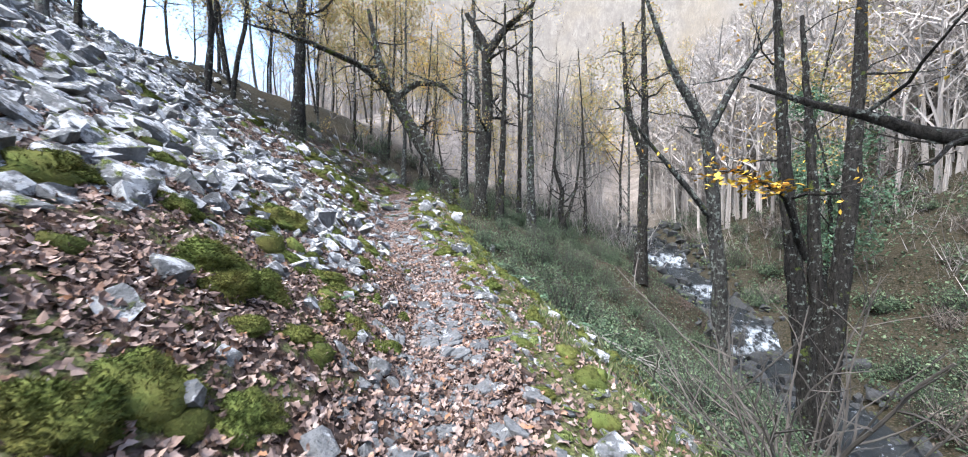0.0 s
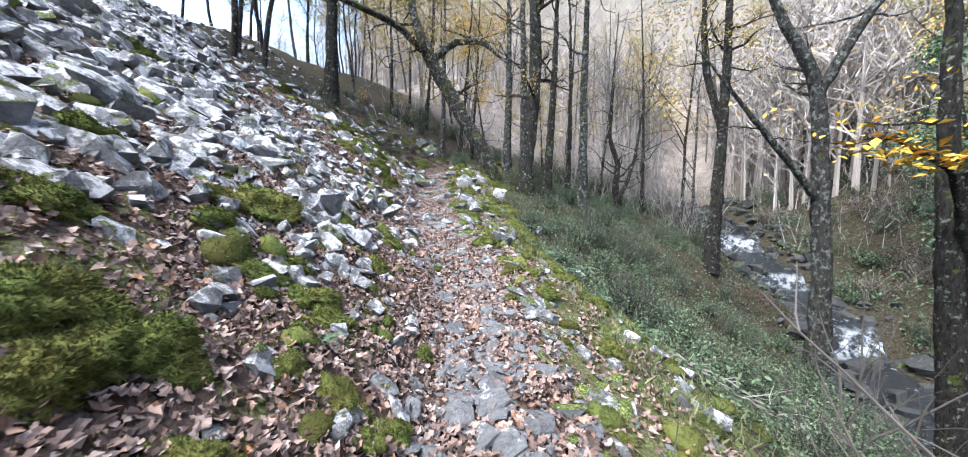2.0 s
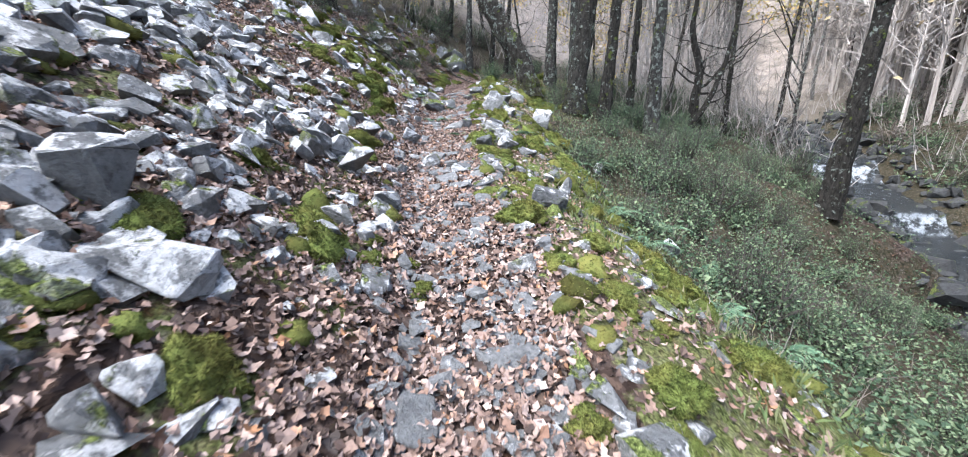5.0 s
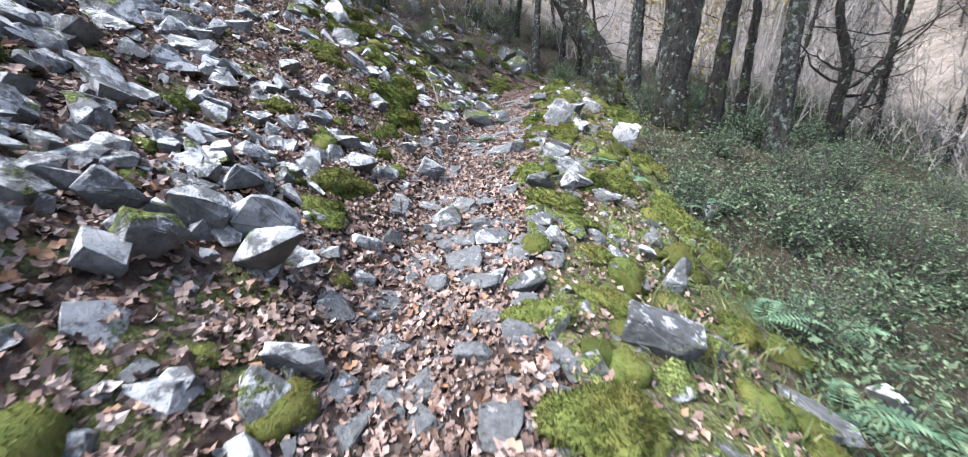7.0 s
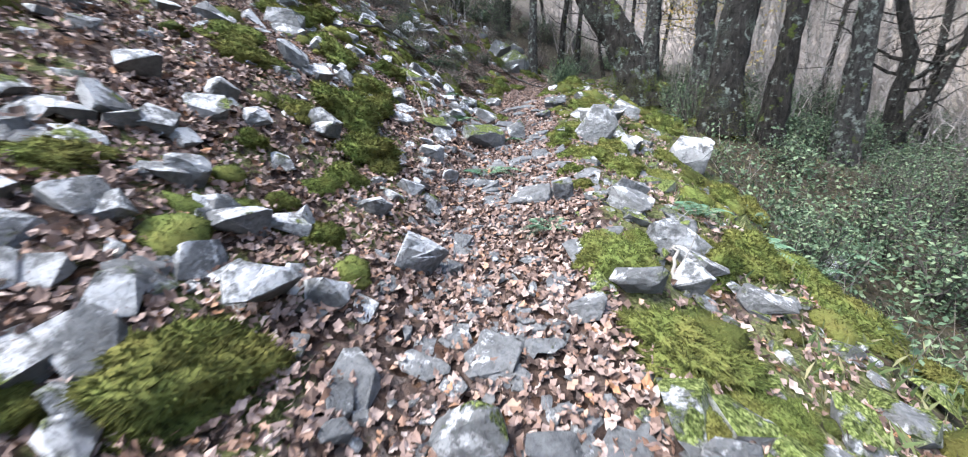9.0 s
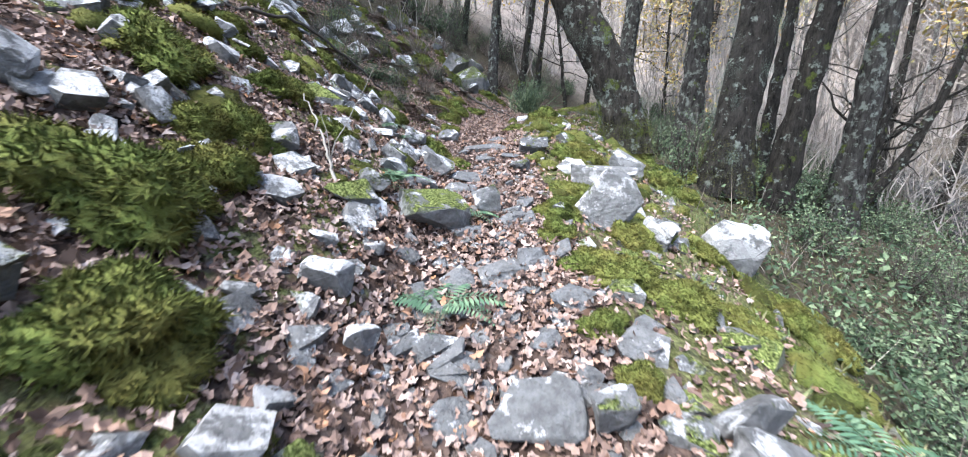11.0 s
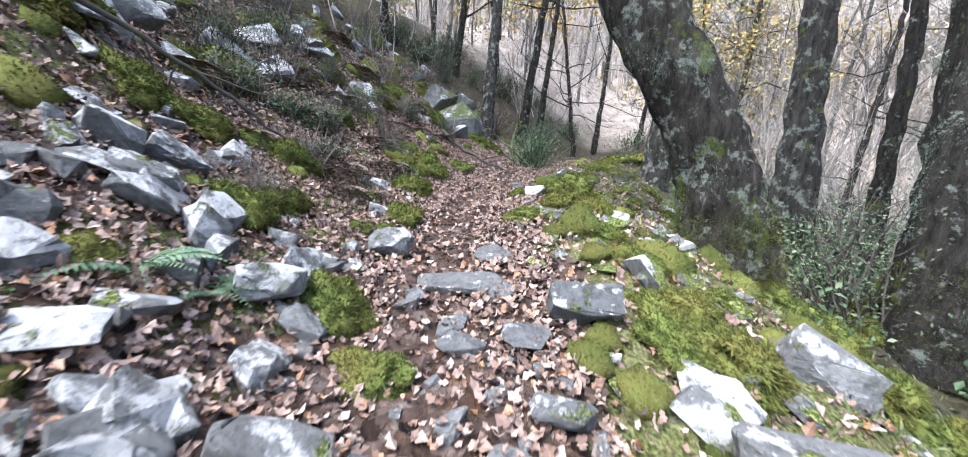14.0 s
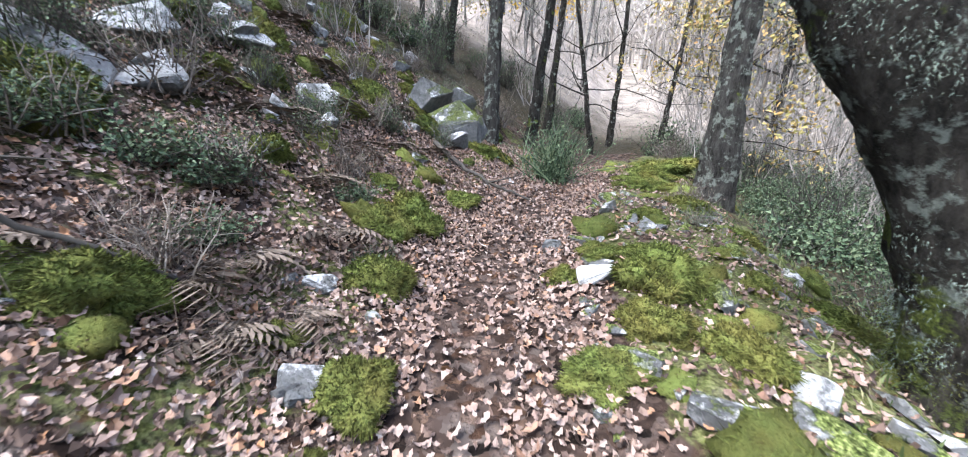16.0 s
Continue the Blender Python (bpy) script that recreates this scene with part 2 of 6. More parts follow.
PATH_Z = [(-8, -0.6), (0, -0.3), (4.6, 0.07), (6.7, 0.42), (9, 0.87), (12, 1.60), (15.6, 2.44), (17.7, 2.78), (19.6, 3.02), (24, 3.5), (30, 4.1), (60, 7)]
STREAM_X = [(-30, 10), (0, 10.5), (11, 11.2), (16.5, 12.0), (25, 12.3), (40, 15), (80, 30)]
STREAM_Z = [(-30, -8), (0, -6.4), (10, -5.2), (14.5, -4.4), (16.3, -4.2), (16.9, -3.2), (20.5, -2.6), (21, -1.9), (24.5, -1.3), (25.2, -0.4), (40, 2.5), (80, 8)]

def waves(x, y):
    return (np.sin(x * 1.7 + 0.6 * y) * np.sin(y * 1.3 - 0.5 * x + 1.0) * 0.5 + np.sin(x * 3.9 - 1.1 * y + 2.0) * np.sin(y * 3.1 + 0.7 * x) * 0.3
            + np.sin(x * 8.3 + 2.9 * y) * np.sin(y * 7.1 - 2.2 * x + 0.4) * 0.2)

def land(x, y):
    x, y = np.asarray(x, float), np.asarray(y, float)
    xc, zc = lut(y, PATH_X), lut(y, PATH_Z)
    s = x - xc
    d = np.abs(s)
    late = np.clip((y - 13) / 3.5, 0, 1)
    early = lut(d, [(0, 0), (0.3, 0.02), (1.1, 0.55), (2.4, 1.55), (4, 2.45), (7, 4.45), (12, 7.6), (15, 9.0), (40, 11), (400, 14)])
    later = lut(d, [(0, 0), (0.4, 0.03), (0.8, 0.16), (1.6, 0.55), (2.6, 1.3), (5, 2.9), (8, 4.7), (12, 6.8), (15, 7.8), (40, 11), (400, 14)])
    left = zc + early * (1 - late) + later * late
    nearr = lut(d, [(0, 0), (0.8, 0.02), (1.7, -0.28), (3.0, -1.1)]) * (1 - late) + lut(d, [(0, 0), (1.0, 0.1), (1.9, 0.02), (3.0, -0.55)]) * late
    xs, zs = lut(y, STREAM_X), lut(y, STREAM_Z)
    bank = np.clip((d - 3.0) / np.maximum(xs - 1.7 - xc - 3.0, 1), 0, 1)
    edge = zc - 1.1 * (1 - late) - 0.55 * late
    right = np.where(d < 3, zc + nearr, edge + (zs + 0.35 - edge) * bank ** (0.9 + 0.35 * late))
    w = x - xs
    bed = zs - 0.25 + 0.6 * np.clip(np.abs(w) / 1.7, 0, 1) ** 3
    right = np.where(np.abs(w) < 1.7, bed, right)
    far = zs + 0.35 + lut(w, [(1.7, 0), (5, 1.0), (10, 4.2), (30, 20), (60, 46), (110, 86), (400, 140)])
    right = np.where(w >= 1.7, far, right)
    z = np.where(s < 0, left, right)
    calm = np.clip((d - 0.25) / 0.8, 0, 1) * 0.1 + 0.025
    z = z + waves(x, y) * calm + waves(x * 0.23 + 3, y * 0.23) * 0.5 * np.clip((d - 4) / 8, 0, 1)
    ridge = np.clip((y - 33) / 60, 0, 1.6) ** 1.25 * 16 * np.clip((x + 0.45 * y + 2) / 18, 0.08, 1)
    return z + ridge

# ---------------------------------------------------------------- mesh helpers
class Pile:
    """Collects many small pieces into the arrays of one mesh."""
    def __init__(self):
        self.v, self.f, self.n = [], [], 0

    def add(self, v, f):
        self.v.append(np.asarray(v, float))
        self.f += [tuple(i + self.n for i in q) for q in f]
        self.n += len(v)

    def mesh(self, name, material, smooth=False):
        me = bpy.data.meshes.new(name)
        v = np.concatenate(self.v) if self.v else np.zeros((0, 3))
        me.from_pydata(v.tolist(), [], self.f)
        if smooth:
            me.polygons.foreach_set("use_smooth", np.ones(len(me.polygons), bool))
        me.materials.append(material)
        me.update()
        return me

def spread(shapes, pick, place, turn, size):
    """Many copies of low shapes, as one array of vertices and faces."""
    vs, fs, n = [], [], 0
    for k, (sv, sf) in enumerate(shapes):
        ids = np.nonzero(pick == k)[0]
        if not len(ids):
            continue
        sv, sf = np.asarray(sv, float), np.asarray(sf, int)
        v = np.einsum("nij,pj->npi", turn[ids], sv) * size[ids][:, None, None] + place[ids][:, None, :]
        f = sf[None] + (np.arange(len(ids)) * len(sv))[:, None, None] + n
        vs.append(v.reshape(-1, 3))
        fs.append(f.reshape(-1, 3))
        n += len(ids) * len(sv)
    return np.concatenate(vs), np.concatenate(fs)

def tri_mesh(name, v, f, material, smooth=False):
    me = bpy.data.meshes.new(name)
    me.vertices.add(len(v))
    me.vertices.foreach_set("co", v.astype(np.float32).ravel())
    me.loops.add(len(f) * 3)
    me.loops.foreach_set("vertex_index", f.astype(np.int32).ravel())
    me.polygons.add(len(f))
    me.polygons.foreach_set("loop_start", np.arange(0, len(f) * 3, 3, dtype=np.int32))
    me.polygons.foreach_set("use_smooth", np.full(len(f), smooth))
    me.materials.append(material)
    me.update(calc_edges=True)
    return me

def turns(rng, n, tilt):
    """Random turns about z, leaning by up to tilt radians."""
    a, b, c = rng.uniform(0, 6.283, n), rng.normal(0, tilt, n), rng.normal(0, tilt, n)
    return eulers(b, c, a)

def eulers(rx, ry, rz):
    n = len(rz)
    m = np.zeros((n, 3, 3))
    ca, sa, cb, sb, cc, sc = np.cos(rz), np.sin(rz), np.cos(rx), np.sin(rx), np.cos(ry), np.sin(ry)
    rzm, rxm, rym = np.zeros((n, 3, 3)), np.zeros((n, 3, 3)), np.zeros((n, 3, 3))
    rzm[:, 0, 0], rzm[:, 0, 1], rzm[:, 1, 0], rzm[:, 1, 1], rzm[:, 2, 2] = ca, -sa, sa, ca, 1
    rxm[:, 0, 0], rxm[:, 1, 1], rxm[:, 1, 2], rxm[:, 2, 1], rxm[:, 2, 2] = 1, cb, -sb, sb, cb
    rym[:, 1, 1], rym[:, 0, 0], rym[:, 0, 2], rym[:, 2, 0], rym[:, 2, 2] = 1, cc, sc, -sc, cc
    return rxm @ rym @ rzm

def slope_turns(x, y, rng, tilt):
    """Turns that lay a flat piece on the land."""
    e = 0.15
    gx = (land(x + e, y) - land(x - e, y)) / (2 * e)
    gy = (land(x, y + e) - land(x, y - e)) / (2 * e)
    n = len(x)
    return eulers(np.arctan(gy) + rng.normal(0, tilt, n), -np.arctan(gx) + rng.normal(0, tilt, n), rng.uniform(0, 6.283, n))

def part(name, me, parent, label=""):
    ob = new(name, me)
    ob.parent = parent
    return tagged(ob, label)

def tube(points, radii, sides=6, rough=0.0, rng=None):
    p = np.asarray(points, float)
    n = len(p)
    t = np.gradient(p, axis=0)
    t /= np.linalg.norm(t, axis=1)[:, None] + 1e-9
    ref = np.where(np.abs(t[:, 2:3]) < 0.9, [[0, 0, 1.0]], [[1.0, 0, 0]])
    if abs(t[:, 2]).mean() > 0.5:
        ref = np.tile([[1.0, 0, 0]], (n, 1))
    else:
        ref = np.tile([[0, 0, 1.0]], (n, 1))
    u = np.cross(t, ref)
    u /= np.linalg.norm(u, axis=1)[:, None] + 1e-9
    w = np.cross(t, u)
    a = np.arange(sides) * 2 * np.pi / sides
    r = np.asarray(radii, float)[:, None] * np.ones((1, sides))
    if rough and rng is not None:
        lobes = 1 + rough * (np.sin(a * 3 + rng.uniform(0, 6)) * 0.5 + np.sin(a * 5 + rng.uniform(0, 6)) * 0.35)
        r = r * lobes[None] * (1 + rough * 0.6 * rng.normal(0, 0.5, (n, sides)))
    v = p[:, None] + r[..., None] * (np.cos(a)[None, :, None] * u[:, None] + np.sin(a)[None, :, None] * w[:, None])
    f = []
    for i in range(n - 1):
        for j in range(sides):
            k = (j + 1) % sides
            f.append((i * sides + j, i * sides + k, (i + 1) * sides + k, (i + 1) * sides + j))
    f.append(tuple(range((n - 1) * sides, n * sides)))
    return v.reshape(-1, 3), f

def crook(rng, start, way, length, steps, wander, lift=0.0):
    p, d = [np.array(start, float)], np.array(way, float)
    d /= np.linalg.norm(d)
    for _ in range(steps):
        d = d + rng.normal(0, wander, 3) + np.array([0, 0, lift])
        d /= np.linalg.norm(d)
        p.append(p[-1] + d * length / steps)
    return np.array(p)

def hull_shape(rng, flat, points=16, boxy=0.5):
    """An angular broken stone: the hull of random points in a rounded box, about 1 wide."""
    bm = bmesh.new()
    q = rng.normal(0, 1, (points, 3))
    q /= np.linalg.norm(q, axis=1)[:, None]
    q = np.sign(q) * np.abs(q) ** boxy
    q *= np.array([0.5, 0.5 * rng.uniform(0.55, 0.95), 0.5 * flat])
    for c in q:
        bm.verts.new(c)
    r = bmesh.ops.convex_hull(bm, input=bm.verts[:])
    bmesh.ops.delete(bm, geom=[v for v in bm.verts if not v.link_faces], context='VERTS')
    bmesh.ops.triangulate(bm, faces=bm.faces[:])
    bm.verts.index_update()
    v = np.array([tuple(x.co) for x in bm.verts])
    f = np.array([[x.index for x in y.verts] for y in bm.faces])
    bm.free()
    return v, f

def rough_stone(name, seed, flat, material, rough=0.05):
    """A larger stone with chipped edges and uneven faces."""
    rng = np.random.default_rng(seed)
    v, f = hull_shape(rng, flat, 13, 0.55)
    bm = bmesh.new()
    vs = [bm.verts.new(c) for c in v]
    for t in f:
        bm.faces.new([vs[i] for i in t])
    bmesh.ops.dissolve_limit(bm, angle_limit=radians(14), verts=bm.verts[:], edges=bm.edges[:])
    bmesh.ops.bevel(bm, geom=bm.edges[:], offset=0.014, segments=1, affect='EDGES', clamp_overlap=True)
    bmesh.ops.triangulate(bm, faces=bm.faces[:])
    bmesh.ops.subdivide_edges(bm, edges=[e for e in bm.edges if e.calc_length() > 0.1], cuts=1, use_grid_fill=True)
    bmesh.ops.triangulate(bm, faces=bm.faces[:])
    off = Vector((seed * 3.1, seed * 1.7, 0))
    for x in bm.verts:
        x.co += x.normal * (noise.noise(x.co * 4 + off) * rough + noise.noise(x.co * 11 + off) * rough * 0.5 + noise.noise(Vector((x.co.x * 2, x.co.y * 2, x.co.z * 22)) + off) * rough * 0.5)
    me = bpy.data.meshes.new(name)
    bm.to_mesh(me)
    bm.free()
    me.materials.append(material)
    return me

def cushion(name, seed, material, fine=4, shoots=2400):
    """A lumpy moss cushion, 1 wide, with its short shoots standing out."""
    rng = np.random.default_rng(seed)
    bm = bmesh.new()
    bmesh.ops.create_icosphere(bm, subdivisions=fine, radius=0.5)
    off = Vector((seed * 2.3, 0, seed))
    for x in bm.verts:
        k = 0.88 + 0.6 * noise.noise(x.co * 1.9 + off) + 0.3 * noise.noise(x.co * 4.2 + off) + 0.22 * noise.noise(x.co * 8 + off) + 0.1 * noise.noise(x.co * 16 + off)
        x.co *= k
        x.co.z *= 0.6
    bm.normal_update()
    v = np.array([tuple(x.co) for x in bm.verts])
    nrm = np.array([tuple(x.normal) for x in bm.verts])
    f = np.array([[x.index for x in y.verts] for y in bm.faces])
    bm.free()
    corner = v[f]
    area = np.linalg.norm(np.cross(corner[:, 1] - corner[:, 0], corner[:, 2] - corner[:, 0]), axis=1) * (corner[:, :, 2].mean(1) > -0.12)
    ids = rng.choice(len(f), shoots, p=area / area.sum())
    mixed = rng.dirichlet((1, 1, 1), shoots)
    base = np.einsum("nk,nkc->nc", mixed, corner[ids])
    way = np.einsum("nk,nkc->nc", mixed, nrm[f[ids]]) + rng.normal(0, 0.5, (shoots, 3)) + [0, 0, -0.25]
    way /= np.linalg.norm(way, axis=1)[:, None]
    side = np.cross(way, rng.normal(0, 1, way.shape))
    side /= np.linalg.norm(side, axis=1)[:, None]
    ln = rng.uniform(0.025, 0.1, len(ids))[:, None]
    b = np.stack([base - side * 0.011, base + side * 0.011, base + way * ln], 1).reshape(-1, 3)
    bf = np.arange(len(b)).reshape(-1, 3) + len(v)
    return tri_mesh(name, np.concatenate([v, b]), np.concatenate([f, bf]), material, True)

# leaf: a lobed blade, folded along its rib and curled
def leaf_shape(curl, fold, wide=0.32):
    v = [(-0.5, 0, 0), (0.0, 0, 0), (0.5, 0, 0)]
    for s in (1, -1):
        for x, y in ((-0.26, wide * 0.75), (-0.12, wide * 0.45), (0.1, wide), (0.28, wide * 0.55)):
            v.append((x, s * y, 0))
    v = np.array(v)
    v[:, 2] = curl * v[:, 0] ** 2 + fold * np.abs(v[:, 1]) + 0.15 * curl * np.sin(v[:, 0] * 9) * np.abs(v[:, 1])
    f = []
    for s in (3, 7):
        o = [(0, s, 1), (s, s + 1, 1), (1, s + 1, s + 2), (1, s + 2, s + 3), (1, s + 3, 2)]
        f += o if s == 3 else [t[::-1] for t in o]
    return v, np.array(f)

LEAVES = [leaf_shape(0.9, 0.25), leaf_shape(-0.8, 0.5), leaf_shape(0.4, -0.35, 0.38), leaf_shape(1.5, 0.1, 0.28)]
SMALL_LEAF = (np.array([(-0.5, 0, 0), (0, 0.28, 0.1), (0.5, 0, 0), (0, -0.28, 0.1)]), np.array([(0, 1, 2), (0, 2, 3)]))

# ---------------------------------------------------------------- ground and stream
def axis(lo, hi, step, far_lo, far_hi, grow=1.13):
    a = list(np.arange(lo, hi + 1e-6, step))
    s, x = step, a[-1]
    while x < far_hi:
        s *= grow
        x += s
        a.append(x)
    s, x = step, a[0]
    while x > far_lo:
        s *= grow
        x -= s
        a.insert(0, x)
    return np.array(a)

def build_ground():
    gx, gy = axis(-8, 5, 0.11, -420, 420), axis(0, 25, 0.11, -150, 900)
    X, Y = np.meshgrid(gx, gy)
    Z = land(X, Y)
    rng = np.random.default_rng(3)
    Z += rng.normal(0, 0.012, Z.shape) * (np.abs(X + 1.5) < 8)
    nx, ny = len(gx), len(gy)
    i = (np.arange(ny - 1)[:, None] * nx + np.arange(nx - 1)[None]).ravel()
    f = np.concatenate([np.stack([i, i + 1, i + nx + 1], 1), np.stack([i, i + nx + 1, i + nx], 1)])
    v = np.stack([X.ravel(), Y.ravel(), Z.ravel()], 1)
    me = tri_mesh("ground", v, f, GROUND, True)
    s = v[:, 0] - lut(v[:, 1], PATH_X)
    d = np.abs(s)
    moss = np.where(s > 0, lut(d, [(0, 0.2), (0.6, 0.32), (0.9, 0.56), (2.0, 0.56), (3, 0.4), (5, 0.25)]), lut(d, [(0, 0.2), (0.4, 0.3), (0.8, 0.47), (1.6, 0.45), (3, 0.38), (8, 0.3)]))
    soil = lut(d, [(0, 0.62), (0.25, 0.55), (0.5, 0.2)]) * np.where(v[:, 1] > 14, 1.0, 0.8)
    herb = np.where(s > 0, lut(d, [(1.6, 0), (2.6, 0.55), (4, 0.75), (12, 0.5), (30, 0.3)]), lut(d, [(3, 0), (6, 0.3), (20, 0.5)]))
    near = np.clip((28 - v[:, 1]) / 4, 0, 1)
    # Soil colour below the scree doubles as the shade in its gaps.
    scree = np.where(s < 0, lut(d, [(1.2, 0), (2.2, 0.75), (9, 0.75), (12, 0.3)]), 0) * np.clip((12 - v[:, 1]) / 2, 0, 1)
    moss, soil = moss * near, np.maximum(soil * near, scree)
    herb = np.maximum(herb, 0.62 * np.clip((v[:, 1] - 20) / 8, 0, 1) * (d > 1))
    w = v[:, 0] - lut(v[:, 1], STREAM_X)
    herb = np.where(w > 0, 0.75, herb)
    herb = np.where(v[:, 1] > 26, 0.7, herb)
    # Painted haze, growing with distance beyond the stream and along the trail.
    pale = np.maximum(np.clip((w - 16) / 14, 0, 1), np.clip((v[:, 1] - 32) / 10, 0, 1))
    herb = np.where((s < 0) & (v[:, 1] > 14), np.maximum(herb, lut(d, [(1.2, 0), (2.2, 0.5), (6, 0.6)])), herb)
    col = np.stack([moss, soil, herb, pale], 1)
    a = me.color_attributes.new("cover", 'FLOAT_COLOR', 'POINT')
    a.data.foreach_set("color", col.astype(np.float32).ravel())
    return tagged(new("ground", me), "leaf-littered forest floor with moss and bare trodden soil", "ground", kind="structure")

build_ground()

def build_stream():
    ys = np.arange(-6, 60, 0.25)
    us = np.linspace(-1.35, 1.35, 12)
    Y, U = np.meshgrid(ys, us, indexing="ij")
    X = lut(Y, STREAM_X) + U
    Z = lut(Y, STREAM_Z) + 0.02 * np.sin(Y * 9 + U * 5)
    n = len(us)
    i = (np.arange(len(ys) - 1)[:, None] * n + np.arange(n - 1)[None]).ravel()
    f = np.concatenate([np.stack([i, i + 1, i + n + 1], 1), np.stack([i, i + n + 1, i + n], 1)])
    me = tri_mesh("stream", np.stack([X.ravel(), Y.ravel(), Z.ravel()], 1), f, WATER, True)
    return tagged(new("stream_water", me), "dark tumbling stream with patches of white foam", "water", kind="structure")

build_stream()

# ---------------------------------------------------------------- far valley side, a glowing backdrop
def backdrop_material():
    m, nt, b = shade("backdrop_glow", 1.0, 0.0)
    co = world_coords(nt)
    st = node(nt, "ShaderNodeMapping")
    st.inputs["Scale"].default_value = (1, 1, 0.35)
    nt.links.new(co, st.inputs["Vector"])
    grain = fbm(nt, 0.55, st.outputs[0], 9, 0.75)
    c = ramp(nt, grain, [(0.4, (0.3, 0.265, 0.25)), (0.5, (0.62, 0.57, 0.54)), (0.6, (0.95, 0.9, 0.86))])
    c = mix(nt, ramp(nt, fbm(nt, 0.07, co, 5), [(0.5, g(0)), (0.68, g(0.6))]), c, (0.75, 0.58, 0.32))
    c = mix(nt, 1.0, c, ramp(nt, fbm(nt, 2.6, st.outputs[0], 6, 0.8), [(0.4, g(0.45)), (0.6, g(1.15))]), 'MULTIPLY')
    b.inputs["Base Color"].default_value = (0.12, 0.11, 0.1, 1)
    # The sheet emits its own light to stand in for the bright far slope.
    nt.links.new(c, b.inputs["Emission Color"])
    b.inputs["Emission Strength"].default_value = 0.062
    return m

def build_backdrop():
    n = 40
    a = np.radians(np.linspace(-24, 62, n))
    rise = np.linspace(0, 1, 12)
    A, R = np.meshgrid(a, rise)
    reach = 92 + 26 * R
    X, Y, Z = np.sin(A) * reach, np.cos(A) * reach, 4 + 100 * R + 2.5 * np.sin(A * 23) * R
    i = (np.arange(11)[:, None] * n + np.arange(n - 1)[None]).ravel()
    f = np.concatenate([np.stack([i, i + 1, i + n + 1], 1), np.stack([i, i + n + 1, i + n], 1)])
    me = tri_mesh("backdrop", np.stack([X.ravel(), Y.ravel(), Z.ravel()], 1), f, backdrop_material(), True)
    tagged(new("backdrop", me), "glowing backdrop sheet coloured like the bare autumn woods of the far valley side", "backdrop", kind="structure")

build_backdrop()

# ---------------------------------------------------------------- trees
def grow(rng, trunk, twigs, tips, base, way, length, radius, level, sides, wander, lift, kids, first=0.3, shrink=0.55):
    steps = (12, 7, 5, 4)[min(level, 3)]
    p = crook(rng, base, way, length, steps, wander, lift)
    r = radius * np.linspace(1, 0.25 if level == 0 else 0.15, steps + 1)
    pile = trunk if level < 2 else twigs
    pile.add(*tube(p, r, max(3, sides - 2 * level), 0.1 if level == 0 else 0.0, rng))
    if level >= 3 or (level == 2 and kids[2] == 0):
        tips.append(p[-1])
        tips.append(p[len(p) // 2])
        return
    for _ in range(kids[level]):
        t = rng.uniform(first, 1.0)
        k = t * steps
        i = min(int(k), steps - 1)
        at = p[i] + (p[i + 1] - p[i]) * (k - i)
        d = p[i + 1] - p[i]
        d /= np.linalg.norm(d)
        side = np.cross(d, rng.normal(0, 1, 3))
        side /= np.linalg.norm(side) + 1e-9
        a = rng.uniform(0.5, 1.15)
        grow(rng, trunk, twigs, tips, at, d * math.cos(a) + side * math.sin(a), length * shrink * rng.uniform(0.5, 1.1) * (1.15 - 0.5 * t),
             max(np.interp(k, range(steps + 1), r) * rng.uniform(0.35, 0.6), 0.004), level + 1, sides, wander * 1.3, lift * 0.6, kids, 0.2, shrink)

def foliage(rng, tips, name, material, per, spreadr, size):
    tips = np.array(tips)
    n = len(tips) * per
    at = np.repeat(tips, per, 0) + rng.normal(0, spreadr, (n, 3))
    v, f = spread([SMALL_LEAF], np.zeros(n, int), at, turns(rng, n, 0.8), rng.uniform(0.7, 1.3, n) * size)
    return tri_mesh(name, v, f, material)

def limb(trunk, stem, tips, rng, pts, radii, sides=12, rough=0.1):
    """A stem along given bends, smoothed."""
    pts, radii = np.array(pts, float), np.array(radii, float)
    t = np.linspace(0, len(pts) - 1, (len(pts) - 1) * 8 + 1)
    k = np.arange(len(pts))
    p = np.stack([np.interp(t, k, pts[:, c]) for c in range(3)], 1)
    for _ in range(3):
        p[1:-1] = (p[:-2] + 2 * p[1:-1] + p[2:]) / 4
    p[1:-1] += rng.normal(0, 0.012, p[1:-1].shape)
    trunk.add(*tube(p, np.interp(t, k, radii), sides, rough, rng))
    return p

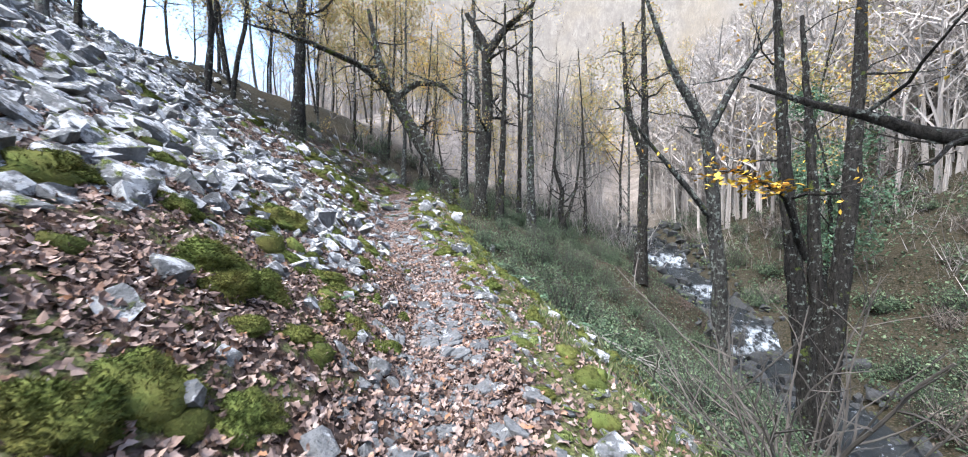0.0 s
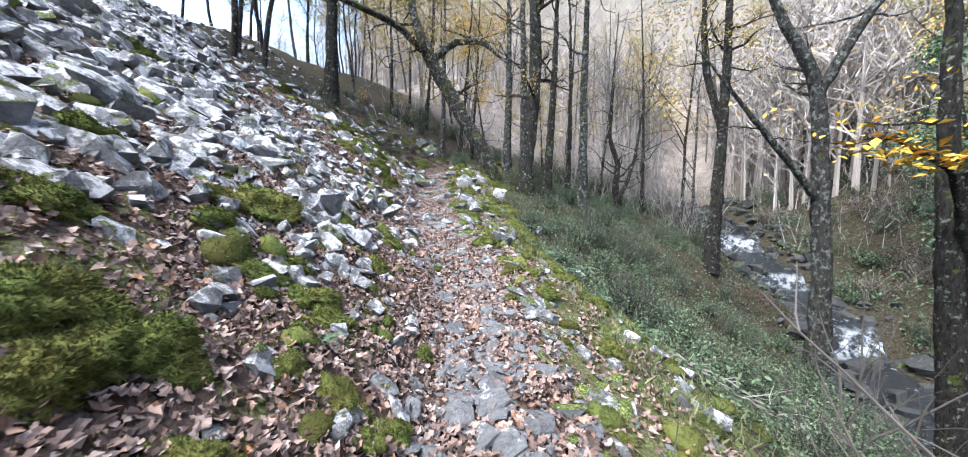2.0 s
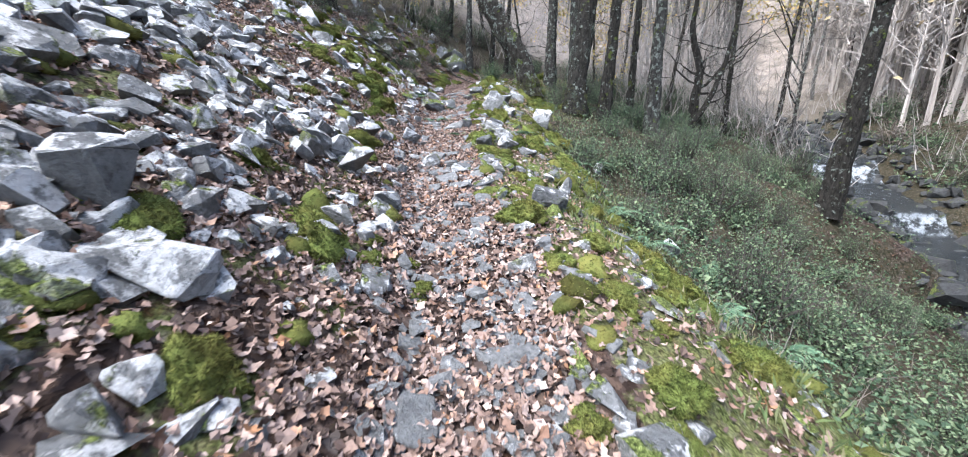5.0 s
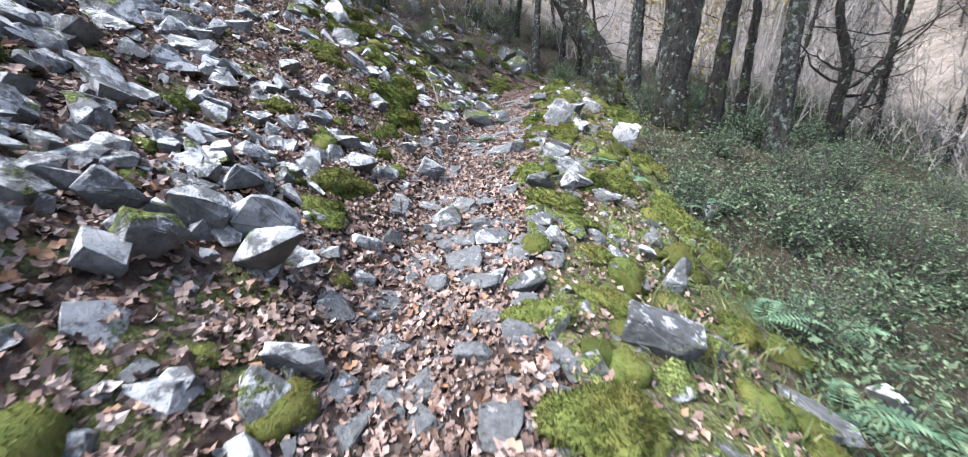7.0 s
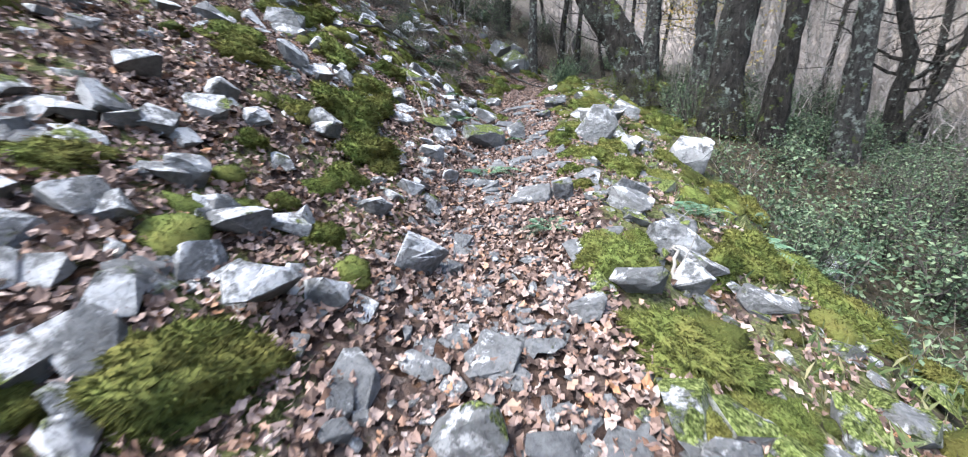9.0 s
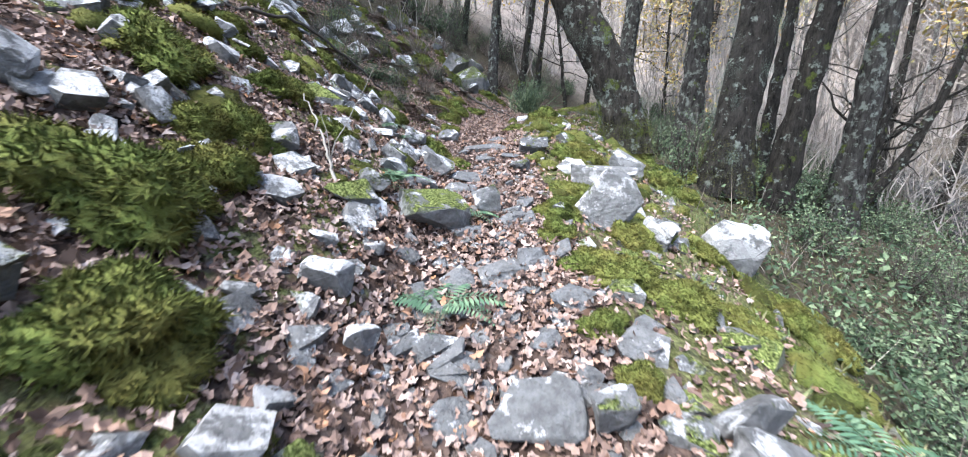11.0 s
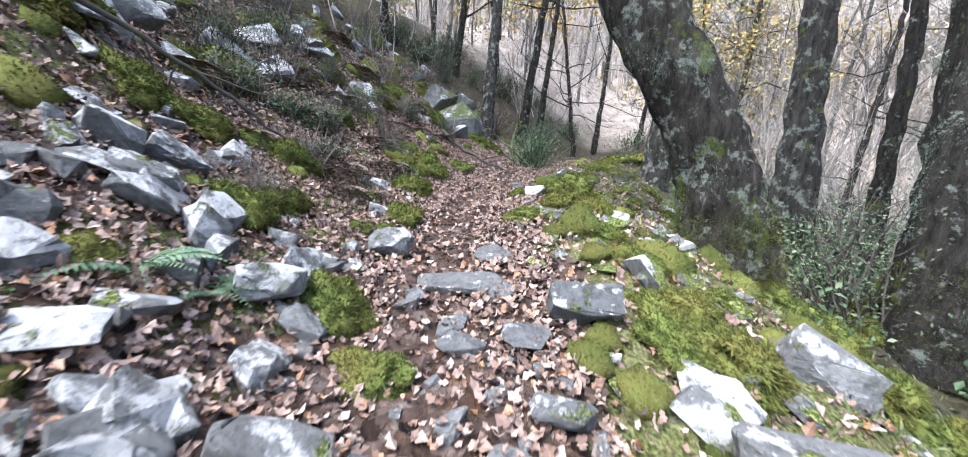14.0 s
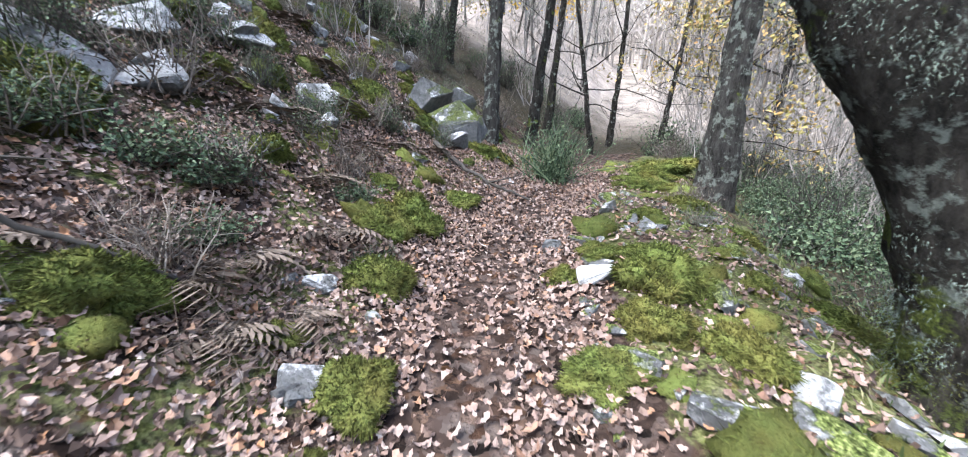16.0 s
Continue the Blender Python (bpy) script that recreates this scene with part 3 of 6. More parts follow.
def tree(x, y, stems, seed, bark, label, leaf=None, boughs=9, kids=(0, 6, 4), reach=2.2, per=3, size=0.085, first=0.35, twig_mat=None, beard=0):
    """A tree with given stems (offsets from its foot, with radii) and boughs, twigs and leaves grown on them."""
    rng = np.random.default_rng(seed)
    z = float(land(x, y)) - 0.12
    top = new("tree")
    top.location = (x, y, z)
    trunk, twigs, tips, bearded = Pile(), Pile(), [], []
    for stem, radii in stems:
        p = limb(trunk, stem, tips, rng, stem, radii, 20, 0.13)
        bearded.append((p, radii))
        n = len(p)
        for _ in range(boughs):
            i = int(rng.uniform(first, 0.98) * (n - 1))
            r = np.interp(i / (n - 1), np.linspace(0, 1, len(radii)), radii)
            a = rng.uniform(0, 6.283)
            grow(rng, trunk, twigs, tips, p[i], (math.cos(a), math.sin(a), rng.uniform(-0.1, 0.7)), reach * rng.uniform(0.5, 1.2),
                 r * rng.uniform(0.25, 0.45), 1, 7, 0.22, 0.03, kids, 0.2, 0.5)
    part("trunk", trunk.mesh("trunk", bark, True), top)
    if twigs.n:
        tagged(part("crown", twigs.mesh("crown", twig_mat or TWIG), top), kind="stuff")
    if leaf and tips:
        tagged(part("foliage", foliage(rng, tips, "foliage", leaf, per, 0.16, size), top), kind="stuff")
    if beard:
        p, radii = bearded[0]
        for name, mat, lo, hi, count, per, down in (("lichen", LICHEN, 0.1, 0.7, beard, 420, -0.9), ("moss", MOSS_MAT, 0.0, 0.16, beard * 3, 200, 0.1)):
            t = rng.uniform(lo, hi, count) ** 1.0
            i = np.minimum((t * (len(p) - 1)).astype(int), len(p) - 2)
            r = np.interp(t, np.linspace(0, 1, len(radii)), radii)
            a = rng.uniform(0, 6.283, count)
            out = np.stack([np.cos(a), np.sin(a), np.zeros(count)], 1)
            at = np.repeat(p[i] + out * r[:, None], per, 0) + rng.normal(0, 0.045, (count * per, 3)) * [1, 1, 1.6]
            n = len(at)
            way = np.repeat(out, per, 0) * 0.6 + rng.normal(0, 0.35, (n, 3)) + [0, 0, down]
            way /= np.linalg.norm(way, axis=1)[:, None]
            side = np.cross(way, rng.normal(0, 1, (n, 3)))
            side /= np.linalg.norm(side, axis=1)[:, None] + 1e-9
            ln = rng.uniform(0.008, 0.028, n)[:, None]
            v = np.stack([at - side * 0.0016, at + side * 0.0016, at + way * ln], 1).reshape(-1, 3)
            tagged(part(name, tri_mesh(name, v, np.arange(len(v)).reshape(-1, 3), mat), top), kind="stuff")
    return tagged(top, label, "tree", "trees on the bank")

def straight(h, lx, ly, r, n=5, bend=0.0):
    """A stem of height h that leans to (lx, ly)."""
    pts = [(lx * (k / n) + bend * math.sin(3.1 * k / n), ly * (k / n), h * k / n) for k in range(n + 1)]
    radii = [r * 1.35] + [r * (1 - 0.75 * k / n) for k in range(1, n + 1)]
    return pts, radii

# the leaning mossy oak beside the walk
tree(-1.58, 16.95, [([(0, 0, 0), (-0.07, 0, 0.6), (-0.33, 0, 1.25), (-0.92, -0.05, 2.15), (-1.7, 0, 3.5), (-2.7, 0, 5.2), (-3.2, 0, 6.6), (-3.7, 0, 9)], [0.44, 0.315, 0.29, 0.28, 0.27, 0.24, 0.16, 0.08]),
                     ([(-2.5, 0, 4.9), (-1.6, 0.2, 5.7), (-0.4, 0, 5.6), (0.6, -0.3, 4.6)], [0.16, 0.13, 0.09, 0.03]),
                     ([(-2.6, 0, 5.1), (-3.6, -1.2, 5.9), (-5.2, -3.0, 6.1), (-6.6, -4.6, 5.9)], [0.15, 0.12, 0.08, 0.02])],
     11, BARK, "leaning old oak with moss and pale lichen beside the trail", OLIVE, 7, (0, 6, 4), 2.6, 2, 0.085, 0.55, beard=55)
# the stout oak next to it
tree(-0.22, 16.55, [([(0, 0, 0), (0.05, 0.1, 1.0), (0.22, 0.4, 2.6), (0.4, 0.7, 5), (0.3, 0.8, 8), (-0.6, 0.8, 9.6)], [0.4, 0.265, 0.25, 0.235, 0.2, 0.1]),
                   ([(0.3, 0.78, 7.6), (1.1, 0.9, 8.8), (2.6, 0.9, 10.2)], [0.2, 0.17, 0.06])], 12, DARK_BARK,
     "stout dark oak with a moss-covered foot on the bank", OLIVE, 8, (0, 6, 4), 2.6, 2, 0.085, 0.5, beard=30)
tree(-0.2, 18.6, [straight(12, -0.4, 0.2, 0.21, 6, 0.05)], 28, GREY_BARK, "straight grey lichen-spotted trunk on the bank", None, 9, first=0.4)
tree(0.65, 16.9, [straight(10, 0.3, 0, 0.18, 6, 0.1)], 13, DARK_BARK, "slim dark trunk on the wooded bank", None, 9, first=0.45)
tree(2.3, 18.0, [straight(13, 0.1, 0.2, 0.21, 6, -0.1)], 14, GREY_BARK, "slim grey trunk with pale lichen on the bank", None, 10, first=0.4)
tree(3.8, 20.4, [([(0, 0, 0), (0.5, 0, 0.6), (0.95, 0, 1.5), (1.3, 0, 2.8), (1.6, 0, 5.5)], [0.12, 0.1, 0.09, 0.07, 0.03])], 15, DARK_BARK, "thin curved trunk bending up from the bank", None, 5)
tree(1.9, 20.3, [straight(11, -0.2, 0.2, 0.13, 6, 0.15)], 24, DARK_BARK, "slim dark trunk on the wooded bank", None, 9, first=0.4)
tree(4.6, 20.8, [([(0, 0, 0), (-0.3, 0, 1.2), (-0.2, 0, 2.5), (-0.7, 0, 4), (-0.5, 0, 6.5)], [0.2, 0.16, 0.13, 0.09, 0.03])], 25, DARK_BARK, "twisted dark trunk in the undergrowth", None, 8)
tree(-1.16, 21.3, [straight(11, -0.1, 0, 0.22, 6, 0.1)], 16, GREY_BARK, "straight grey trunk beside the trail", OLIVE, 9, first=0.45)
tree(7.1, 16.9, [straight(14, 0.3, 0.4, 0.26, 6, 0.15), ([(0.2, 0.1, 5.6), (-0.5, 0.2, 8), (-0.7, 0.2, 12)], [0.15, 0.13, 0.05])], 17, DARK_BARK, "tall dark alder above the stream", OLIVE, 9, first=0.45)
tree(8.2, 12.8, [([(0, 0, 0), (-0.05, 0, 3), (-0.3, 0, 6), (-0.5, 0, 8.4), (-1.7, 0, 10.5), (-2.8, 0, 13.5)], [0.3, 0.23, 0.2, 0.17, 0.11, 0.04]),
                ([(-0.5, 0, 8.2), (0.6, 0.1, 10.2), (1.9, 0.1, 12)], [0.14, 0.11, 0.04]), ([(-0.15, 0, 5.1), (-1.8, -0.3, 6.9), (-3.9, -0.6, 9.2)], [0.11, 0.08, 0.02])],
     18, GREY_BARK, "forked trunk spotted with lichen above the stream", None, 6, (0, 5, 3), 2.0, 2, 0.08, 0.5)
stool = tree(8.7, 9.7, [straight(13, -0.9, 0.2, 0.27, 6, -0.2), straight(15, 1.3, 0, 0.28, 6, 0.3), straight(12, 0.3, 0.8, 0.22, 6, 0.15),
                ([(-0.3, 0, 5.2), (-1.3, -0.6, 6.8), (-2.9, -1.3, 7.3), (-3.6, -1.6, 7.2)], [0.1, 0.07, 0.04, 0.01])], 19, DARK_BARK,
     "many-stemmed tree with dark lichen-spotted stems", YELLOW, 3, (0, 3, 2), 2.2, 1, 0.12, 0.45)
rng_spray = np.random.default_rng(8)
along = rng_spray.uniform(0, 1, 150)[:, None]
spray = np.array([[-1.5, -1.0, 6.8]]) * (1 - along) + np.array([[-3.8, -1.8, 7.2]]) * along + rng_spray.normal(0, 1, (150, 3)) * [0.3, 0.3, 0.08]
tagged(part("foliage", tri_mesh("foliage", *spread([SMALL_LEAF], np.zeros(150, int), spray, turns(rng_spray, 150, 0.35), rng_spray.uniform(0.13, 0.24, 150)), YELLOW), stool, "bright yellow leaves on a low limb"), kind="stuff")
tree(6.4, 1.6, [straight(12, 0.3, 0, 0.25, 6, 0.1), ([(0.1, 0, 5.9), (-1.0, 1.1, 6.3), (-1.9, 2.0, 6.5), (-3.1, 3.0, 7.4)], [0.13, 0.1, 0.07, 0.02])], 27, DARK_BARK,
     "tree with a lichen-covered limb reaching over the bank", None, 4, (0, 5, 3), 1.6, 1, 0.1, 0.5)
tree(-9.2, 18.3, [straight(13, 0.2, 0, 0.3, 6, 0.1)], 20, DARK_BARK, "dark oak at the top of the scree", OLIVE, 14, (0, 6, 5), 3.5, 4)
tree(-4.9, 22.6, [straight(13, 0.1, 0.2, 0.14, 6, 0.05)], 21, GREY_BARK, "straight trunk beyond the mossy outcrop", OLIVE, 10)
tree(-4.2, 24.0, [straight(11, 0.8, 0.2, 0.11, 6, 0.1)], 22, DARK_BARK, "dark trunk beside the trail's bend", OLIVE, 10)

# thin trunks round the bend of the trail
for bend_x, bend_y, bend_h, bend_lx, bend_r, bend_leaf in ((-3.9, 27.0, 12, 0.5, 0.16, YELLOW), (-2.6, 26.0, 10, -1.9, 0.1, None), (-1.7, 29.5, 12, 0.3, 0.15, None),
                                                (-0.4, 28.0, 11, 1.0, 0.12, None), (0.9, 25.6, 9, -0.7, 0.09, OLIVE), (2.4, 27.5, 12, 0.6, 0.16, None), (-6.9, 26.5, 12, 0.5, 0.17, OLIVE),
                                                (-8.4, 24.0, 12, -0.3, 0.15, OLIVE), (4.2, 24.6, 11, 0.9, 0.13, None), (6.4, 23.4, 12, -0.4, 0.16, None)):
    tree(bend_x, bend_y, [straight(bend_h, bend_lx, 0.3, bend_r * 0.66, 6, 0.12)], int(bend_y * 10), DARK_BARK, "slender dark trunk with bare branches beyond the bend", bend_leaf, 20, (0, 6, 4), 3.2, 4, 0.11, 0.15)

def wood_tree(seed, h, r, leaf, per, bark, twig_mat, kids=(13, 5, 3), first=0.3):
    rng = np.random.default_rng(seed)
    top = new("tree")
    trunk, twigs, tips = Pile(), Pile(), []
    grow(rng, trunk, twigs, tips, (0, 0, -0.2), (rng.normal(0, 0.06), rng.normal(0, 0.06), 1), h, r, 0, 8, 0.05, 0.02, kids, first, 0.32)
    part("trunk", trunk.mesh("trunk", bark, True), top)
    tagged(part("crown", twigs.mesh("crown", twig_mat), top), kind="stuff")
    if leaf:
        tagged(part("foliage", foliage(rng, tips, "foliage", leaf, per, 0.35, 0.15), top), kind="stuff")
    return tagged(top, "bare slender woodland tree with fine grey branches" if not leaf else "slender woodland tree with thin yellowing autumn leaves", "tree", "trees of the wood")

WOOD = [wood_tree(101, 13, 0.11, None, 0, HAZED_BARK, PALE_TWIG), wood_tree(102, 11, 0.11, OLIVE, 3, HAZED_BARK, PALE_TWIG),
        wood_tree(103, 15, 0.1, OLIVE, 5, DARK_BARK, TWIG), wood_tree(104, 10, 0.09, None, 0, HAZED_BARK, PALE_TWIG, (16, 7, 4), 0.15),
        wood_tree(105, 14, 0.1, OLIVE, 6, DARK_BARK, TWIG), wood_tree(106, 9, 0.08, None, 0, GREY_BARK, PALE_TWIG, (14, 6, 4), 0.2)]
green_tree = wood_tree(107, 9, 0.12, FERN, 9, DARK_BARK, TWIG, (14, 6, 4), 0.15)
green_tree.location = (16, 17.5, float(land(16, 17.5)))
tagged(green_tree, "small tree still in fresh green leaf across the stream")

def plant_wood():
    rng = np.random.default_rng(77)
    used, k = set(), 0
    while k < 230:
        zone = rng.uniform()
        if zone < 0.2:
            x, y = rng.uniform(-28, -8), rng.uniform(6, 55)
        elif zone < 0.36:
            x, y = rng.uniform(-10, 14), rng.uniform(30, 75)
        else:
            x, y = 8 + 52 * rng.uniform(0, 1) ** 1.7, rng.uniform(2, 80)
        s = x - float(lut(y, PATH_X))
        if abs(s) < 1.7 or abs(x - float(lut(y, STREAM_X))) < 2.4 or (s < 0 and y < 20 and s > -6.5) or (0 < s < 10 and y < 23) or (s > 0 and x < 18 and y < 17):
            continue
        cell = (int(x / 1.3), int(y / 1.3))
        if cell in used:
            continue
        used.add(cell)
        v = rng.integers(0, 6)
        if x > -7 and v in (2, 4) and rng.uniform() < 0.7:
            v = (0, 3)[rng.integers(0, 2)]
        if x < -7 and rng.uniform() < 0.6:
            v = (2, 4)[rng.integers(0, 2)]
        m = pose(x, y, float(land(x, y)), rng.normal(0, 3), rng.normal(0, 3), rng.uniform(0, 360)) @ Matrix.Scale(rng.uniform(0.75, 1.25), 4)
        if v not in [u for u in used if isinstance(u, int)]:
            used.add(int(v))
            WOOD[v].matrix_basis = m
        else:
            c = copy_thing(WOOD[v], pose(0, 0, 0))
            c.matrix_basis = m
        k += 1

plant_wood()

def far_woods():
    """The bare woods of the far valley sides."""
    rng = np.random.default_rng(5)
    n = 6400
    x, y = rng.uniform(14, 130, n), rng.uniform(-20, 150, n)
    x[:600], y[:600] = rng.uniform(-45, 30, 600), rng.uniform(55, 120, 600)
    x[1500:4000], y[1500:4000] = rng.uniform(15, 50, 2500), rng.uniform(0, 70, 2500)
    z = land(x, y)
    ok = np.abs(x - lut(y, STREAM_X)) > 3
    ok &= (np.hypot(x, y) > 31)
    shapes = []
    for s in range(5):
        v, f = [], []
        def sliver(p, q, w):
            side = np.cross(q - p, rng.normal(0, 1, 3))
            side *= w / (np.linalg.norm(side) + 1e-9)
            k = len(v)
            v.extend([p - side, p + side, q])
            f.append((k, k + 1, k + 2))
        root, head = np.zeros(3), np.array([rng.normal(0, 0.04), rng.normal(0, 0.04), 1.0])
        for _ in range(3):
            sliver(root, head, 0.016)
        for _ in range(26):
            t = rng.uniform(0.25, 0.95)
            p = head * t
            q = p + np.array([rng.normal(0, 0.16), rng.normal(0, 0.16), rng.uniform(0.08, 0.3)]) * (1.3 - t)
            sliver(p, q, 0.005)
            for _ in range(3):
                u = p + (q - p) * rng.uniform(0.3, 1)
                sliver(u, u + np.array([rng.normal(0, 0.07), rng.normal(0, 0.07), rng.uniform(0.02, 0.15)]), 0.0028)
        shapes.append((np.array(v), np.array(f)))
    at = np.stack([x, y, z - 0.2], 1)[ok]
    m = len(at)
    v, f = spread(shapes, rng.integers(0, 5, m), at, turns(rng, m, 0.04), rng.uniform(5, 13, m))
    tagged(new("far_woods", tri_mesh("far_woods", v, f, HAZED_TWIG)), "bare woods on the far valley side, coloured pale with haze", "woods", kind="stuff")
    k = rng.choice(m, 420, replace=False)
    per = 60
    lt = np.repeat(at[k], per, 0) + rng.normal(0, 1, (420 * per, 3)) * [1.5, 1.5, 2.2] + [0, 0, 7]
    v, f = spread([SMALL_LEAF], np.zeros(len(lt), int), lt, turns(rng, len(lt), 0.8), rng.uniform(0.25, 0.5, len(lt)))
    tagged(new("far_foliage", tri_mesh("far_foliage", v, f, HAZED_LEAF)), "thin yellow-brown leaves left on far trees", "foliage", kind="stuff")

far_woods()

def thicket():
    """Bare saplings and undergrowth of the valley floor, past counting."""
    rng = np.random.default_rng(6)
    n = 1100
    x, y = rng.uniform(-9, 40, n), rng.uniform(21, 62, n)
    x[:150], y[:150] = rng.uniform(18, 34, 150), rng.uniform(0, 30, 150)
    x[150:400], y[150:400] = rng.uniform(-2, 10, 250), rng.uniform(22, 34, 250)
    s = x - lut(y, PATH_X)
    ok = (np.abs(s) > 2.6) & (np.abs(x - lut(y, STREAM_X)) > 2.2)
    ok &= ~((s > 0) & (s < 5) & (y < 24))
    shapes = []
    for k in range(6):
        v, f = [], []
        for _ in range(5):
            p = np.array([rng.normal(0, 0.08), rng.normal(0, 0.08), 0])
            d = np.array([rng.normal(0, 0.22), rng.normal(0, 0.22), 1.0])
            for step in range(4):
                q = p + d * 0.2 + rng.normal(0, 0.07, 3)
                w = 0.005 - 0.001 * step
                a = rng.uniform(0, 3.14)
                side = np.array([math.cos(a), math.sin(a), 0]) * w
                m = len(v)
                v.extend([p - side, p + side, q])
                f.append((m, m + 1, m + 2))
                for _ in range(3):
                    e = q + np.array([rng.normal(0, 0.12), rng.normal(0, 0.12), rng.uniform(0.0, 0.16)])
                    m = len(v)
                    v.extend([q - side * 0.5, q + side * 0.5, e])
                    f.append((m, m + 1, m + 2))
                p = q
        shapes.append((np.array(v), np.array(f)))
    at = np.stack([x, y, land(x, y) - 0.05], 1)[ok]
    m = len(at)
    v, f = spread(shapes, rng.integers(0, 6, m), at, turns(rng, m, 0.1), rng.uniform(1.8, 6.0, m))
    tagged(new("thicket", tri_mesh("thicket", v, f, PALE_TWIG)), "tangle of thin bare saplings on the valley floor", "thicket", kind="stuff")

thicket()

# ---------------------------------------------------------------- rocks and moss
PALE_SHAPES = [rough_stone("rock", s, 0.62, WHITE_ROCK) for s in range(1, 10)]
GREY_SHAPES = [rough_stone("rock", s, 0.6, GREY_ROCK, 0.05) for s in range(21, 29)]
SLAB_SHAPES = [rough_stone("slab", s, 0.35, PATH_ROCK, 0.025) for s in range(41, 49)]
MOSSY_SHAPES = [rough_stone("rock", s, 0.6, MOSSY_ROCK) for s in range(61, 67)]
CUSHIONS = [cushion("moss", s, MOSS_MAT, 4, 3600) for s in range(1, 9)]
pick_rng = np.random.default_rng(9)

def lay(name, shapes, flat, x, y, w, d, h, rz, sink, tilt):
    ob = new(name, shapes[pick_rng.integers(0, len(shapes))])
    e = 0.12
    gx = float(land(x + e, y) - land(x - e, y)) / (2 * e)
    gy = float(land(x, y + e) - land(x, y - e)) / (2 * e)
    n = Vector((-gx, -gy, 1)).normalized()
    lean = Vector((0, 0, 1)).rotation_difference(n).to_matrix().to_4x4()
    turn = pose(0, 0, 0, pick_rng.normal(0, tilt), pick_rng.normal(0, tilt), rz + pick_rng.normal(0, 10) + 180 * pick_rng.integers(0, 2))
    ob.matrix_basis = Matrix.Translation((x, y, float(land(x, y)) + h * (0.5 - sink))) @ lean @ turn @ Matrix.Diagonal((w * 1.08, d * 1.08, h / flat, 1))
    return ob

def pale_rock(x, y, w, d, h, rz):
    return tagged(lay("rock", PALE_SHAPES, 0.62, x, y, w * 1.15, d * 1.15, h * 1.25, rz, 0.14, 16), "angular grey rock whitened by lichen among fallen leaves", "rock", "loose rocks")

def grey_rock(x, y, w, d, h, rz):
    return tagged(lay("rock", GREY_SHAPES, 0.6, x, y, w * 1.1, d * 1.1, h * 1.2, rz, 0.15, 10), "angular blue-grey rock set beside the trail", "rock", "loose rocks")

def path_slab(x, y, w, d, h, rz):
    return tagged(lay("stone_slab", SLAB_SHAPES, 0.35, x, y, w, d, min(h, 0.14), rz, 0.22, 6), "flat grey stone slab sunk in the trodden trail", "stone", "stones of the trail")

def mossy_rock(x, y, w, d, h, rz):
    return tagged(lay("rock", MOSSY_SHAPES, 0.6, x, y, w, d, h, rz, 0.2, 8), "large rock half covered in green moss", "rock", "mossy rocks")

def moss_cushion(x, y, w, d, h, rz):
    return tagged(lay("moss_cushion", CUSHIONS, 0.62, x, y, w, d, min(max(h, 0.35 * w), 0.7 * w), rz, 0.34, 6), "thick bright green moss cushion over stones", "moss", "moss cushions")

mossy_rock(-2.82, 7.71, 0.29, 0.23, 0.23, 76)
mossy_rock(-3.84, 12.59, 0.39, 0.31, 0.12, 56)
mossy_rock(-3.47, 13.05, 0.54, 0.43, 0.32, 28)
mossy_rock(-5.46, 22.23, 0.67, 0.54, 0.71, 15)
path_slab(-0.08, 3.54, 0.18, 0.28, 0.06, -1)
path_slab(-0.25, 3.68, 0.23, 0.37, 0.08, 2)
path_slab(-0.06, 3.92, 0.23, 0.29, 0.08, -3)
path_slab(-0.60, 3.94, 0.24, 0.31, 0.09, 10)
path_slab(-0.37, 4.15, 0.25, 0.40, 0.09, 4)
path_slab(-0.54, 5.37, 0.16, 0.25, 0.06, 6)
path_slab(-2.29, 8.22, 0.21, 0.34, 0.08, 53)
path_slab(-2.18, 8.51, 0.23, 0.31, 0.08, 43)
path_slab(-1.53, 8.57, 0.18, 0.24, 0.07, 21)
path_slab(-1.35, 8.71, 0.21, 0.31, 0.08, 12)
path_slab(-1.92, 9.10, 0.28, 0.39, 0.10, 26)
path_slab(-3.52, 9.41, 0.19, 0.21, 0.07, 57)
path_slab(-2.79, 9.53, 0.12, 0.18, 0.05, 41)
path_slab(-2.34, 10.80, 0.18, 0.13, 0.05, 5)
path_slab(-1.45, 11.54, 0.28, 0.45, 0.10, -21)
path_slab(-2.87, 11.61, 0.17, 0.26, 0.06, 17)
path_slab(-2.55, 11.68, 0.37, 0.42, 0.13, 9)
path_slab(-3.15, 14.37, 0.15, 0.21, 0.05, 1)
path_slab(-3.47, 15.76, 0.24, 0.39, 0.09, 10)
grey_rock(-0.87, 3.06, 0.18, 0.14, 0.12, 18)
grey_rock(-0.42, 9.93, 0.15, 0.12, 0.28, -13)
grey_rock(-1.48, 11.10, 0.38, 0.30, 0.18, -25)
grey_rock(-1.77, 11.58, 0.29, 0.23, 0.20, -12)
grey_rock(-2.29, 11.67, 0.16, 0.13, 0.21, 2)
grey_rock(-3.83, 12.86, 0.20, 0.16, 0.14, 46)
grey_rock(-3.12, 13.40, 0.20, 0.16, 0.25, 9)
grey_rock(-2.91, 13.42, 0.15, 0.12, 0.08, 1)
grey_rock(-2.14, 13.56, 0.38, 0.30, 0.47, -24)
